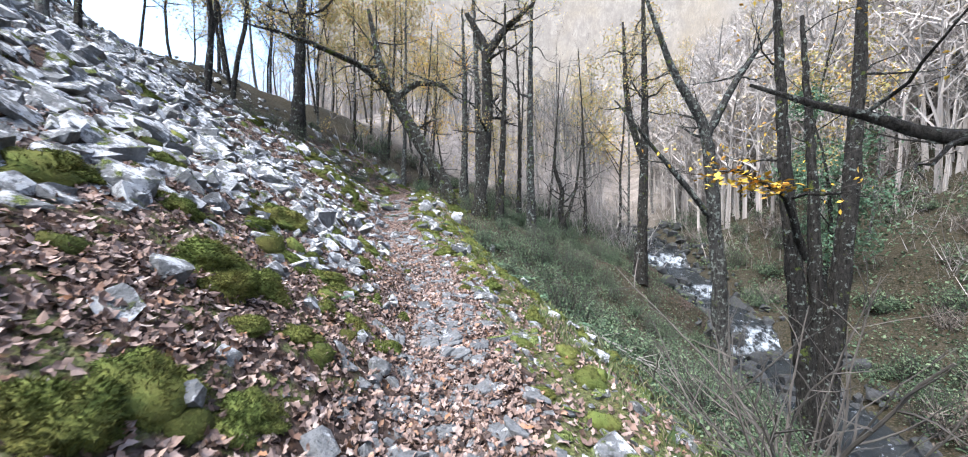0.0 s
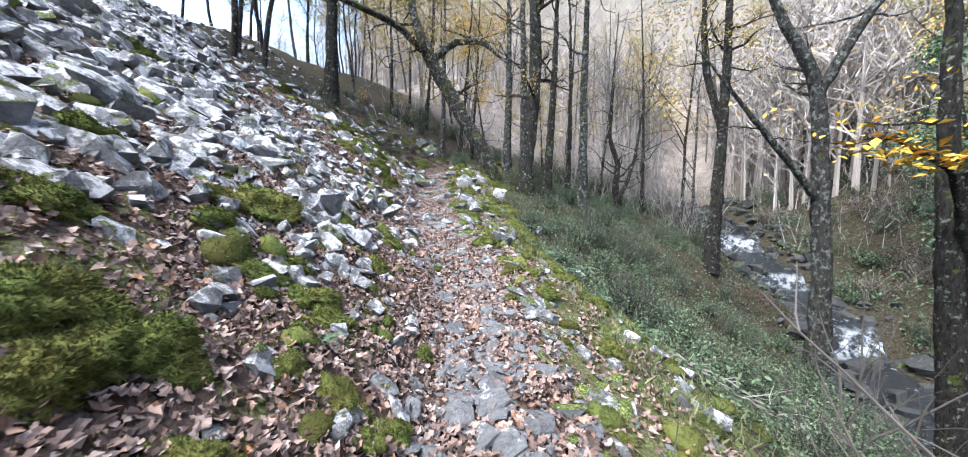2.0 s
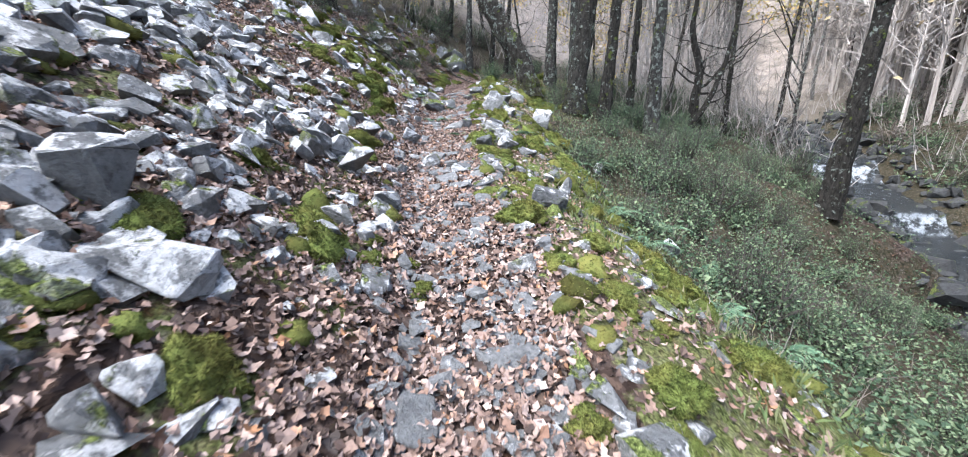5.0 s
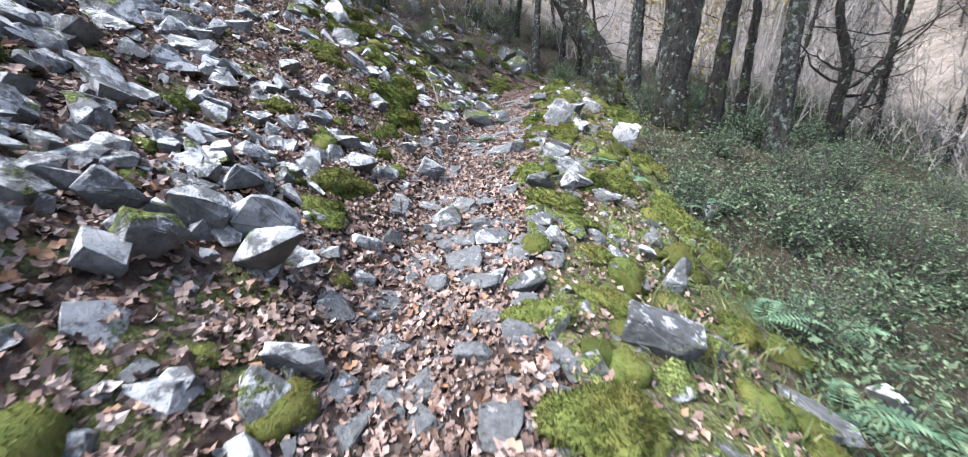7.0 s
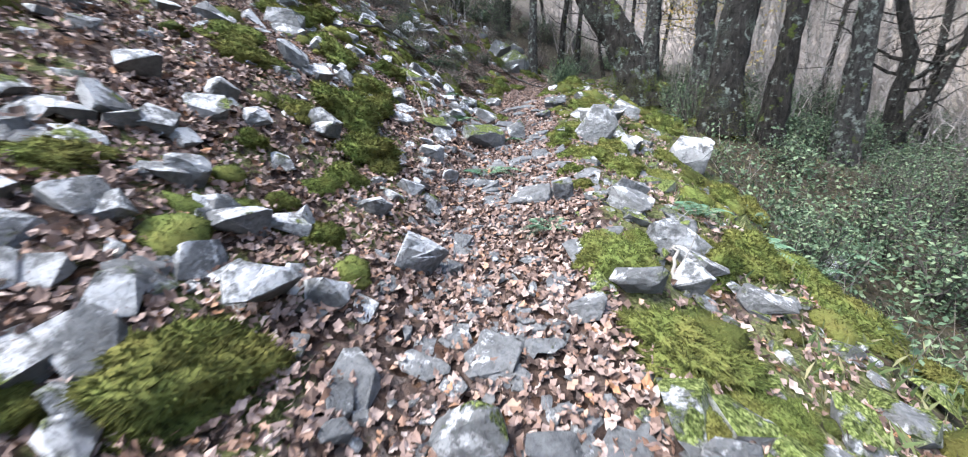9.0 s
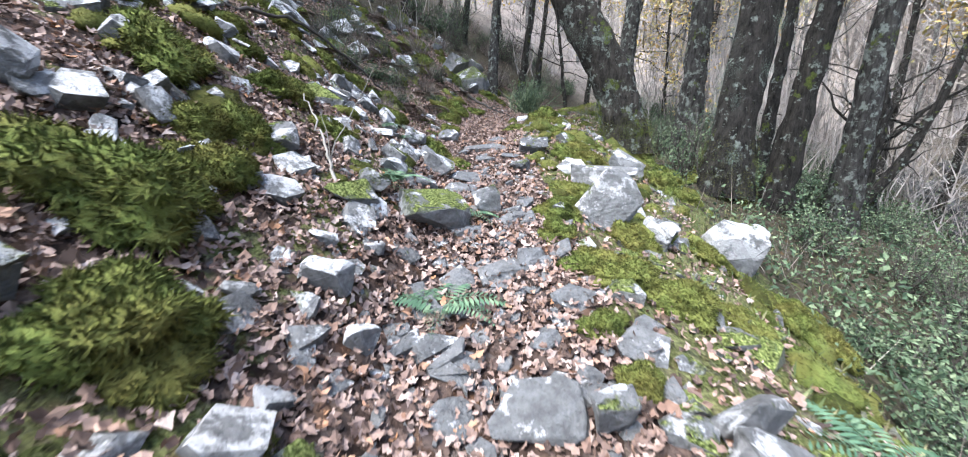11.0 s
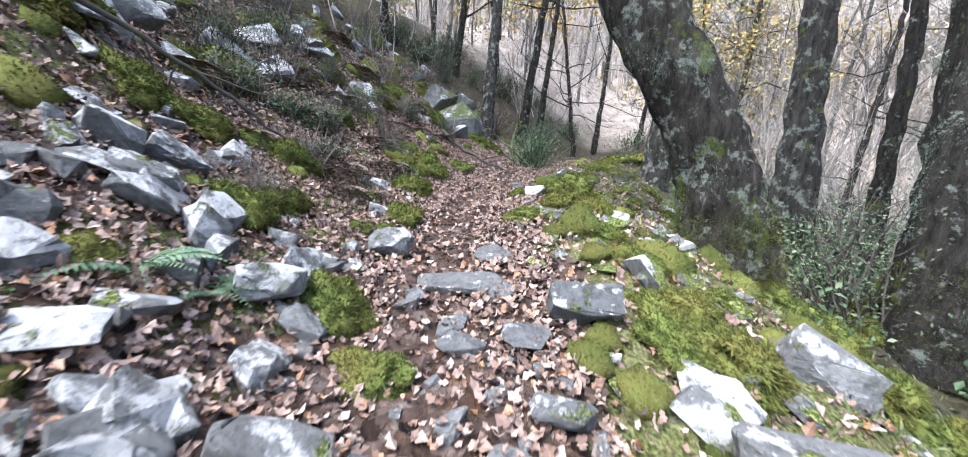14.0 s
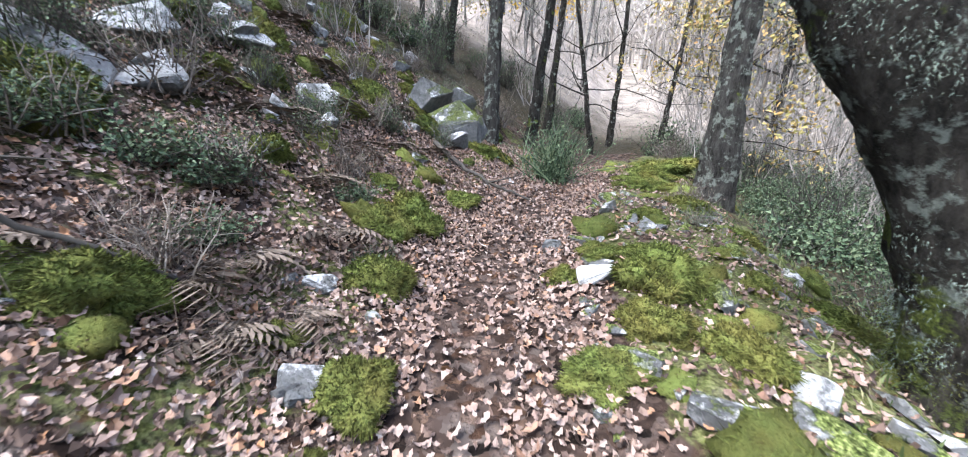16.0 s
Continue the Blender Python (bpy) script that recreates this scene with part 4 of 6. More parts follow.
grey_rock(-3.72, 13.59, 0.20, 0.16, 0.10, 27)
grey_rock(-3.78, 14.11, 0.27, 0.22, 0.25, 28)
grey_rock(-4.05, 14.39, 0.14, 0.11, 0.10, 32)
grey_rock(-4.99, 14.78, 0.26, 0.21, 0.14, 62)
grey_rock(-1.80, 15.19, 0.40, 0.32, 0.20, -30)
grey_rock(-4.14, 15.66, 0.27, 0.21, 0.18, 28)
moss_cushion(-1.54, 1.39, 0.40, 0.32, 0.23, 48)
moss_cushion(-1.19, 1.86, 0.34, 0.29, 0.18, 37)
moss_cushion(-1.49, 1.68, 0.35, 0.30, 0.18, 37)
moss_cushion(-1.54, 2.42, 0.24, 0.19, 0.12, 40)
moss_cushion(-1.82, 2.64, 0.32, 0.26, 0.22, 57)
moss_cushion(-3.06, 2.69, 0.38, 0.31, 0.23, 49)
moss_cushion(-1.39, 2.78, 0.33, 0.26, 0.14, 32)
moss_cushion(-1.80, 3.01, 0.39, 0.33, 0.21, 53)
moss_cushion(-2.10, 2.84, 0.46, 0.39, 0.24, 53)
moss_cushion(-1.87, 2.78, 0.36, 0.31, 0.19, 53)
moss_cushion(-2.72, 3.33, 0.40, 0.32, 0.15, 45)
moss_cushion(-0.99, 3.39, 0.16, 0.13, 0.15, 18)
moss_cushion(-1.48, 3.50, 0.23, 0.19, 0.10, 34)
moss_cushion(-1.18, 3.56, 0.31, 0.24, 0.12, 27)
moss_cushion(-0.91, 3.61, 0.24, 0.19, 0.14, 20)
moss_cushion(-3.54, 4.10, 0.40, 0.32, 0.24, 53)
moss_cushion(-2.58, 4.24, 0.32, 0.25, 0.24, 63)
moss_cushion(-2.09, 4.52, 0.27, 0.22, 0.20, 51)
moss_cushion(0.70, 5.35, 0.30, 0.24, 0.19, -23)
moss_cushion(-1.75, 5.51, 0.27, 0.21, 0.26, 31)
moss_cushion(-0.30, 5.96, 0.19, 0.16, 0.13, 0)
moss_cushion(0.12, 6.29, 0.31, 0.25, 0.18, -7)
moss_cushion(-2.68, 6.92, 0.27, 0.22, 0.13, 58)
moss_cushion(0.91, 7.08, 0.38, 0.30, 0.21, -16)
moss_cushion(-0.50, 7.28, 0.26, 0.21, 0.08, -4)
moss_cushion(-6.76, 7.96, 0.35, 0.30, 0.19, 42)
moss_cushion(-7.05, 7.93, 0.34, 0.29, 0.18, 42)
moss_cushion(-7.06, 7.61, 0.47, 0.40, 0.25, 42)
moss_cushion(-6.81, 7.67, 0.37, 0.32, 0.20, 42)
moss_cushion(0.72, 8.07, 0.42, 0.36, 0.22, -9)
moss_cushion(0.40, 8.17, 0.47, 0.40, 0.25, -9)
moss_cushion(-1.24, 8.66, 0.32, 0.26, 0.10, 8)
moss_cushion(-0.89, 9.07, 0.37, 0.30, 0.13, -5)
moss_cushion(-0.03, 9.65, 0.30, 0.24, 0.23, -23)
moss_cushion(-3.39, 10.19, 0.26, 0.21, 0.16, 60)
moss_cushion(-3.64, 10.20, 0.19, 0.15, 0.10, 65)
moss_cushion(-4.02, 10.40, 0.18, 0.15, 0.16, 64)
moss_cushion(-3.68, 10.55, 0.21, 0.16, 0.12, 55)
moss_cushion(-3.68, 10.77, 0.31, 0.25, 0.16, 50)
moss_cushion(-1.74, 11.08, 0.20, 0.16, 0.22, -17)
moss_cushion(-1.29, 11.12, 0.38, 0.30, 0.26, -30)
moss_cushion(-4.81, 11.14, 0.47, 0.37, 0.20, 58)
moss_cushion(-3.37, 11.17, 0.19, 0.15, 0.11, 35)
moss_cushion(-0.99, 11.48, 0.46, 0.36, 0.24, -10)
moss_cushion(0.06, 11.44, 0.40, 0.34, 0.21, -24)
moss_cushion(-2.15, 11.89, 0.19, 0.15, 0.14, -2)
moss_cushion(-0.04, 12.01, 0.33, 0.28, 0.17, -0)
moss_cushion(-0.37, 12.03, 0.43, 0.37, 0.23, -0)
moss_cushion(-4.23, 12.00, 0.35, 0.28, 0.28, 39)
moss_cushion(-2.28, 12.15, 0.21, 0.17, 0.16, 1)
moss_cushion(-4.52, 12.20, 0.37, 0.30, 0.25, 41)
moss_cushion(-4.41, 12.48, 0.35, 0.28, 0.21, 37)
moss_cushion(-1.14, 12.61, 0.37, 0.29, 0.15, -19)
moss_cushion(-1.80, 12.62, 0.41, 0.35, 0.22, -5)
moss_cushion(-2.13, 12.67, 0.38, 0.32, 0.20, -5)
moss_cushion(-2.34, 12.74, 0.30, 0.24, 0.19, 2)
moss_cushion(-2.55, 13.09, 0.25, 0.20, 0.18, -16)
moss_cushion(-4.87, 13.19, 0.31, 0.25, 0.23, 58)
moss_cushion(-1.94, 13.44, 0.35, 0.28, 0.21, -32)
moss_cushion(-2.54, 13.45, 0.34, 0.27, 0.26, -13)
moss_cushion(-0.47, 13.45, 0.36, 0.30, 0.19, -22)
moss_cushion(-0.67, 13.60, 0.36, 0.30, 0.19, -22)
moss_cushion(-0.75, 13.37, 0.37, 0.31, 0.19, -22)
moss_cushion(-4.31, 13.47, 0.12, 0.10, 0.20, 64)
moss_cushion(-5.38, 13.51, 0.26, 0.21, 0.19, 58)
moss_cushion(-3.74, 14.62, 0.30, 0.24, 0.14, 20)
moss_cushion(-2.22, 15.07, 0.45, 0.38, 0.19, -28)
moss_cushion(-2.38, 15.32, 0.42, 0.36, 0.19, -28)
moss_cushion(-2.48, 15.07, 0.34, 0.29, 0.18, -28)
moss_cushion(-2.54, 15.41, 0.19, 0.16, 0.12, -20)
moss_cushion(-1.01, 15.33, 0.36, 0.31, 0.19, -26)
moss_cushion(-1.28, 15.48, 0.43, 0.36, 0.23, -26)
moss_cushion(-4.88, 15.49, 0.33, 0.26, 0.32, 46)
moss_cushion(-5.54, 15.62, 0.38, 0.32, 0.20, 56)
moss_cushion(-5.76, 15.39, 0.40, 0.34, 0.21, 56)
moss_cushion(-2.56, 15.78, 0.27, 0.21, 0.16, -16)
moss_cushion(-4.35, 16.01, 0.16, 0.13, 0.15, 29)
moss_cushion(-2.71, 16.13, 0.35, 0.28, 0.15, -10)
moss_cushion(-0.96, 16.37, 0.44, 0.38, 0.23, -36)
moss_cushion(-1.06, 16.74, 0.49, 0.41, 0.24, -36)
moss_cushion(-1.31, 16.67, 0.49, 0.41, 0.24, -36)
moss_cushion(-1.27, 16.47, 0.37, 0.32, 0.20, -36)
moss_cushion(-0.27, 16.66, 0.46, 0.39, 0.24, -35)
moss_cushion(-0.43, 16.86, 0.48, 0.41, 0.25, -35)
moss_cushion(-0.57, 16.65, 0.46, 0.39, 0.24, -35)
moss_cushion(-3.07, 16.99, 0.36, 0.29, 0.23, -15)
moss_cushion(-3.50, 17.55, 0.24, 0.19, 0.18, -2)
moss_cushion(-4.84, 17.65, 0.35, 0.28, 0.20, 26)
moss_cushion(-1.79, 17.67, 0.37, 0.30, 0.15, -35)
moss_cushion(-5.83, 17.76, 0.38, 0.30, 0.25, 40)
moss_cushion(-2.93, 17.93, 0.36, 0.30, 0.19, -10)
moss_cushion(-3.23, 18.01, 0.35, 0.29, 0.18, -10)
moss_cushion(-2.69, 18.94, 0.23, 0.18, 0.23, -13)
moss_cushion(-4.64, 19.09, 0.46, 0.37, 0.18, 15)
moss_cushion(-2.03, 19.63, 0.47, 0.37, 0.22, -19)
moss_cushion(-2.03, 20.85, 0.35, 0.30, 0.19, -7)
moss_cushion(-2.33, 21.05, 0.39, 0.33, 0.20, -7)
moss_cushion(-2.35, 20.83, 0.34, 0.29, 0.18, -7)
moss_cushion(-5.64, 21.45, 0.40, 0.34, 0.21, 19)
moss_cushion(-5.89, 21.45, 0.33, 0.28, 0.18, 19)
moss_cushion(-5.90, 21.21, 0.35, 0.30, 0.19, 19)
moss_cushion(-1.80, 21.56, 0.35, 0.30, 0.18, -14)
moss_cushion(-2.12, 21.51, 0.49, 0.42, 0.26, -14)
moss_cushion(-4.91, 23.14, 0.41, 0.35, 0.22, 11)
moss_cushion(-5.19, 23.36, 0.39, 0.33, 0.21, 11)
moss_cushion(-5.45, 23.15, 0.40, 0.34, 0.21, 11)
moss_cushion(-5.41, 23.02, 0.39, 0.33, 0.21, 11)
moss_cushion(-5.15, 22.94, 0.40, 0.34, 0.21, 11)
pale_rock(-4.37, 4.84, 0.40, 0.32, 0.24, 52)
pale_rock(-2.49, 5.81, 0.30, 0.24, 0.30, 39)
pale_rock(-2.97, 8.01, 0.27, 0.22, 0.23, 69)
pale_rock(-2.54, 8.06, 0.24, 0.19, 0.35, 62)
pale_rock(-2.86, 8.32, 0.33, 0.26, 0.22, 60)
pale_rock(-3.14, 8.43, 0.22, 0.17, 0.17, 79)
pale_rock(1.10, 10.06, 0.27, 0.22, 0.18, -21)
pale_rock(-4.13, 10.54, 0.20, 0.16, 0.11, 62)
pale_rock(-1.46, 10.78, 0.16, 0.13, 0.19, -3)
pale_rock(-4.79, 11.59, 0.30, 0.24, 0.16, 51)
pale_rock(-3.30, 11.73, 0.14, 0.11, 0.13, 26)
pale_rock(-3.57, 11.91, 0.21, 0.17, 0.14, 30)
pale_rock(0.29, 13.26, 0.27, 0.22, 0.19, -34)
pale_rock(-2.53, 13.37, 0.10, 0.08, 0.16, -14)
pale_rock(-5.47, 13.54, 0.30, 0.24, 0.19, 58)
pale_rock(-1.75, 13.59, 0.30, 0.24, 0.19, -34)
pale_rock(-1.04, 13.97, 0.45, 0.36, 0.38, -15)
pale_rock(-4.32, 14.74, 0.28, 0.22, 0.14, 52)
pale_rock(-5.20, 15.12, 0.30, 0.24, 0.14, 58)
pale_rock(-6.39, 15.47, 0.28, 0.22, 0.23, 63)
pale_rock(-7.06, 16.21, 0.58, 0.46, 0.31, 58)
pale_rock(-6.69, 17.58, 0.27, 0.21, 0.29, 51)
pale_rock(-7.07, 18.99, 0.26, 0.21, 0.28, 42)
moss_cushion(-4.35, 13.25, 0.32, 0.25, 0.19, 60)
pale_rock(-3.92, 13.38, 0.20, 0.14, 0.12, 46)
moss_cushion(-2.47, 13.71, 0.36, 0.29, 0.12, -23)
path_slab(-3.49, 13.48, 0.21, 0.37, 0.09, 27)
pale_rock(-2.90, 8.69, 0.10, 0.11, 0.08, 68)
path_slab(-2.84, 13.64, 0.16, 0.29, 0.09, -7)
pale_rock(-5.35, 15.97, 0.07, 0.05, 0.04, 63)
moss_cushion(-1.63, 3.83, 0.18, 0.15, 0.09, 60)
grey_rock(-2.97, 16.35, 0.21, 0.15, 0.09, -27)
pale_rock(-2.56, 8.85, 0.21, 0.15, 0.08, 54)
pale_rock(-2.05, 6.54, 0.13, 0.09, 0.07, 59)
moss_cushion(-1.94, 3.93, 0.17, 0.14, 0.12, 63)
grey_rock(-1.90, 13.98, 0.31, 0.22, 0.13, -36)
pale_rock(-2.56, 6.58, 0.15, 0.10, 0.04, 64)
path_slab(-3.19, 13.72, 0.13, 0.17, 0.09, 9)
moss_cushion(-2.91, 8.89, 0.23, 0.19, 0.18, 61)
moss_cushion(-1.03, 9.69, 0.32, 0.25, 0.10, -20)
pale_rock(-3.74, 8.68, 0.23, 0.16, 0.08, 76)
grey_rock(-4.32, 13.60, 0.14, 0.09, 0.07, 50)
moss_cushion(-5.30, 16.17, 0.39, 0.32, 0.26, 58)
pale_rock(-1.34, 9.60, 0.19, 0.13, 0.11, -10)
pale_rock(-4.58, 16.24, 0.09, 0.08, 0.07, 41)
pale_rock(-1.48, 4.06, 0.12, 0.09, 0.10, 50)
grey_rock(-1.80, 9.40, 0.25, 0.17, 0.13, 10)
pale_rock(-3.51, 8.79, 0.22, 0.15, 0.12, 72)
pale_rock(-2.57, 16.64, 0.20, 0.14, 0.11, -34)
moss_cushion(-2.35, 4.07, 0.23, 0.18, 0.12, 64)
grey_rock(-2.52, 9.10, 0.15, 0.11, 0.12, 45)
path_slab(-2.16, 9.27, 0.14, 0.20, 0.09, 27)
moss_cushion(-4.37, 16.35, 0.33, 0.36, 0.26, 32)
moss_cushion(-0.04, 7.06, 0.27, 0.21, 0.08, -22)
pale_rock(-2.43, 6.75, 0.13, 0.09, 0.05, 59)
pale_rock(-2.08, 6.76, 0.18, 0.13, 0.15, 53)
moss_cushion(-2.14, 4.14, 0.43, 0.34, 0.13, 60)
path_slab(-3.52, 13.83, 0.27, 0.29, 0.09, 22)
path_slab(-1.03, 6.88, 0.16, 0.26, 0.09, 19)
moss_cushion(-1.57, 4.17, 0.41, 0.33, 0.16, 49)
moss_cushion(-1.41, 6.81, 0.19, 0.15, 0.12, 35)
moss_cushion(-2.29, 14.14, 0.60, 0.48, 0.18, -22)
moss_cushion(-3.31, 8.97, 0.18, 0.15, 0.15, 65)
moss_cushion(-2.68, 16.75, 0.39, 0.31, 0.24, -29)
grey_rock(-1.49, 9.73, 0.16, 0.11, 0.13, -4)
moss_cushion(-3.33, 16.63, 0.39, 0.31, 0.14, -10)
grey_rock(-0.32, 7.12, 0.18, 0.12, 0.10, -11)
moss_cushion(-1.81, 6.84, 0.22, 0.17, 0.08, 45)
pale_rock(-0.67, 10.09, 0.14, 0.10, 0.12, -25)
moss_cushion(-4.79, 16.46, 0.20, 0.16, 0.12, 41)
pale_rock(-4.04, 13.89, 0.16, 0.11, 0.09, 37)
grey_rock(-1.08, 9.99, 0.16, 0.11, 0.09, -16)
moss_cushion(-1.82, 4.29, 0.47, 0.38, 0.14, 52)
path_slab(0.02, 4.56, 0.19, 0.17, 0.09, -11)
moss_cushion(-1.38, 4.36, 0.15, 0.12, 0.12, 40)
moss_cushion(-1.53, 9.89, 0.20, 0.16, 0.11, -2)
path_slab(-2.03, 9.66, 0.22, 0.13, 0.09, 17)
grey_rock(-2.41, 9.47, 0.11, 0.08, 0.09, 32)
grey_rock(-0.75, 7.20, 0.21, 0.15, 0.13, 6)
grey_rock(-2.85, 4.40, 0.17, 0.12, 0.09, 63)
grey_rock(-1.17, 4.44, 0.13, 0.09, 0.11, 33)
path_slab(-2.72, 9.42, 0.12, 0.12, 0.09, 42)
moss_cushion(-3.17, 9.28, 0.46, 0.37, 0.25, 54)
grey_rock(-2.30, 9.60, 0.23, 0.16, 0.19, 26)
moss_cushion(0.40, 7.42, 0.25, 0.20, 0.15, -29)
moss_cushion(-1.93, 7.07, 0.22, 0.17, 0.10, 43)
moss_cushion(-1.61, 7.09, 0.15, 0.12, 0.08, 35)
path_slab(-0.42, 4.59, 0.19, 0.20, 0.09, 5)
grey_rock(0.13, 7.43, 0.21, 0.15, 0.09, -22)
pale_rock(-4.39, 14.03, 0.25, 0.17, 0.07, 42)
grey_rock(-2.12, 14.48, 0.61, 0.43, 0.35, -23)
path_slab(-3.50, 14.18, 0.32, 0.35, 0.09, 17)
pale_rock(-4.51, 9.03, 0.21, 0.15, 0.08, 73)
moss_cushion(-0.99, 4.55, 0.16, 0.21, 0.13, 25)
moss_cushion(-2.81, 4.55, 0.28, 0.23, 0.17, 60)
pale_rock(-2.93, 7.23, 0.11, 0.07, 0.07, 56)
pale_rock(-3.44, 7.22, 0.19, 0.13, 0.07, 61)
pale_rock(-4.66, 14.15, 0.29, 0.20, 0.12, 45)
path_slab(-0.18, 4.84, 0.15, 0.18, 0.09, -3)
moss_cushion(-1.37, 4.67, 0.17, 0.14, 0.13, 34)
pale_rock(-1.17, 4.70, 0.13, 0.09, 0.09, 28)
moss_cushion(-1.55, 10.28, 0.58, 0.46, 0.19, -1)
grey_rock(0.41, 5.01, 0.16, 0.11, 0.10, -20)
grey_rock(-3.00, 14.55, 0.21, 0.14, 0.13, 1)
pale_rock(-4.94, 14.22, 0.23, 0.16, 0.14, 48)
pale_rock(-4.88, 16.92, 0.18, 0.13, 0.08, 35)
pale_rock(-1.95, 7.35, 0.18, 0.12, 0.10, 39)
pale_rock(-3.20, 9.63, 0.27, 0.19, 0.19, 47)
moss_cushion(0.24, 5.06, 0.15, 0.12, 0.12, -15)
path_slab(-2.63, 9.86, 0.23, 0.21, 0.09, 31)
path_slab(-2.14, 10.11, 0.19, 0.14, 0.09, 16)
moss_cushion(0.35, 7.78, 0.41, 0.33, 0.18, -24)
moss_cushion(-4.02, 9.51, 0.33, 0.27, 0.12, 61)
path_slab(-1.41, 7.51, 0.16, 0.26, 0.09, 24)
pale_rock(-2.46, 14.81, 0.32, 0.22, 0.16, -13)
grey_rock(-0.20, 5.06, 0.21, 0.14, 0.09, -2)
pale_rock(-4.52, 9.44, 0.18, 0.13, 0.11, 66)
pale_rock(-3.08, 9.84, 0.18, 0.14, 0.15, 42)
moss_cushion(-4.60, 17.13, 0.42, 0.34, 0.31, 26)
moss_cushion(-2.90, 17.46, 0.58, 0.47, 0.40, -17)
pale_rock(-2.02, 4.96, 0.08, 0.09, 0.07, 43)
grey_rock(-1.97, 10.37, 0.17, 0.15, 0.13, 10)
pale_rock(-0.83, 7.81, 0.21, 0.15, 0.12, 6)
pale_rock(-3.28, 17.45, 0.24, 0.17, 0.13, -8)
moss_cushion(-2.74, 5.01, 0.68, 0.54, 0.24, 52)
grey_rock(-1.74, 10.57, 0.24, 0.17, 0.19, 4)
pale_rock(-3.52, 9.86, 0.26, 0.18, 0.14, 48)
pale_rock(-4.26, 9.70, 0.16, 0.11, 0.08, 60)
path_slab(-0.83, 5.14, 0.19, 0.26, 0.09, 15)
grey_rock(-1.05, 10.91, 0.26, 0.19, 0.14, -11)
pale_rock(-3.86, 9.87, 0.18, 0.13, 0.14, 53)
moss_cushion(-2.22, 5.14, 0.34, 0.27, 0.11, 43)
pale_rock(-3.08, 7.73, 0.23, 0.16, 0.16, 50)
pale_rock(-4.81, 14.64, 0.22, 0.15, 0.14, 40)
path_slab(-3.44, 14.87, 0.23, 0.19, 0.09, 11)
path_slab(-3.16, 14.95, 0.23, 0.38, 0.09, 4)
pale_rock(-2.10, 7.78, 0.25, 0.18, 0.18, 35)
path_slab(-1.25, 8.00, 0.20, 0.31, 0.09, 15)
grey_rock(-2.89, 15.15, 0.34, 0.24, 0.19, -2)
moss_cushion(-0.85, 8.11, 0.43, 0.35, 0.26, 6)
grey_rock(0.08, 5.56, 0.24, 0.17, 0.15, -8)
moss_cushion(-2.00, 10.79, 0.21, 0.17, 0.13, 9)
moss_cushion(-4.04, 14.91, 0.33, 0.26, 0.23, 23)
pale_rock(-3.44, 7.94, 0.15, 0.11, 0.09, 51)
pale_rock(-2.34, 5.41, 0.18, 0.13, 0.07, 41)
pale_rock(-5.26, 14.85, 0.27, 0.19, 0.16, 44)
pale_rock(-2.95, 10.45, 0.28, 0.19, 0.22, 31)
moss_cushion(-2.10, 15.57, 0.29, 0.23, 0.11, -16)
pale_rock(1.69, 5.94, 0.19, 0.13, 0.14, -34)
pale_rock(-4.52, 10.18, 0.21, 0.15, 0.17, 55)
path_slab(-1.49, 8.32, 0.24, 0.16, 0.09, 18)
moss_cushion(-4.77, 15.14, 0.37, 0.30, 0.23, 34)
path_slab(-3.60, 15.38, 0.53, 0.32, 0.09, 12)
pale_rock(-2.59, 8.28, 0.18, 0.16, 0.15, 37)
pale_rock(-2.18, 5.73, 0.47, 0.33, 0.21, 35)
grey_rock(-3.57, 18.12, 0.15, 0.10, 0.10, -1)
grey_rock(1.49, 6.16, 0.21, 0.15, 0.10, -30)
pale_rock(-3.38, 10.69, 0.23, 0.16, 0.15, 35)
pale_rock(-4.30, 10.51, 0.18, 0.16, 0.14, 49)
path_slab(-1.08, 5.84, 0.23, 0.34, 0.09, 16)
moss_cushion(-4.79, 18.03, 0.51, 0.41, 0.41, 22)
pale_rock(1.18, 6.24, 0.19, 0.13, 0.14, -25)
grey_rock(-0.62, 8.81, 0.40, 0.28, 0.22, 0)
pale_rock(-2.92, 6.00, 0.23, 0.16, 0.10, 42)
grey_rock(-1.79, 11.81, 0.31, 0.22, 0.20, 3)
path_slab(-2.01, 8.80, 0.20, 0.19, 0.09, 24)
path_slab(-0.73, 6.32, 0.37, 0.22, 0.09, 8)
grey_rock(-1.39, 8.95, 0.26, 0.18, 0.13, 13)
path_slab(-1.73, 8.88, 0.32, 0.23, 0.09, 19)
grey_rock(-4.05, 11.06, 0.22, 0.15, 0.18, 40)
grey_rock(0.29, 9.20, 0.40, 0.28, 0.12, -14)
moss_cushion(-3.76, 11.23, 0.49, 0.40, 0.33, 35)
grey_rock(-0.79, 9.57, 0.29, 0.21, 0.12, 3)
moss_cushion(-4.21, 11.62, 0.63, 0.50, 0.33, 37)
pale_rock(-2.16, 7.06, 0.22, 0.16, 0.17, 25)
moss_cushion(-1.27, 10.03, 0.29, 0.23, 0.14, 9)
pale_rock(-4.23, 7.25, 0.26, 0.18, 0.15, 43)
pale_rock(-5.11, 12.35, 0.21, 0.15, 0.17, 40)
moss_cushion(-0.30, 11.60, 0.65, 0.52, 0.21, -3)
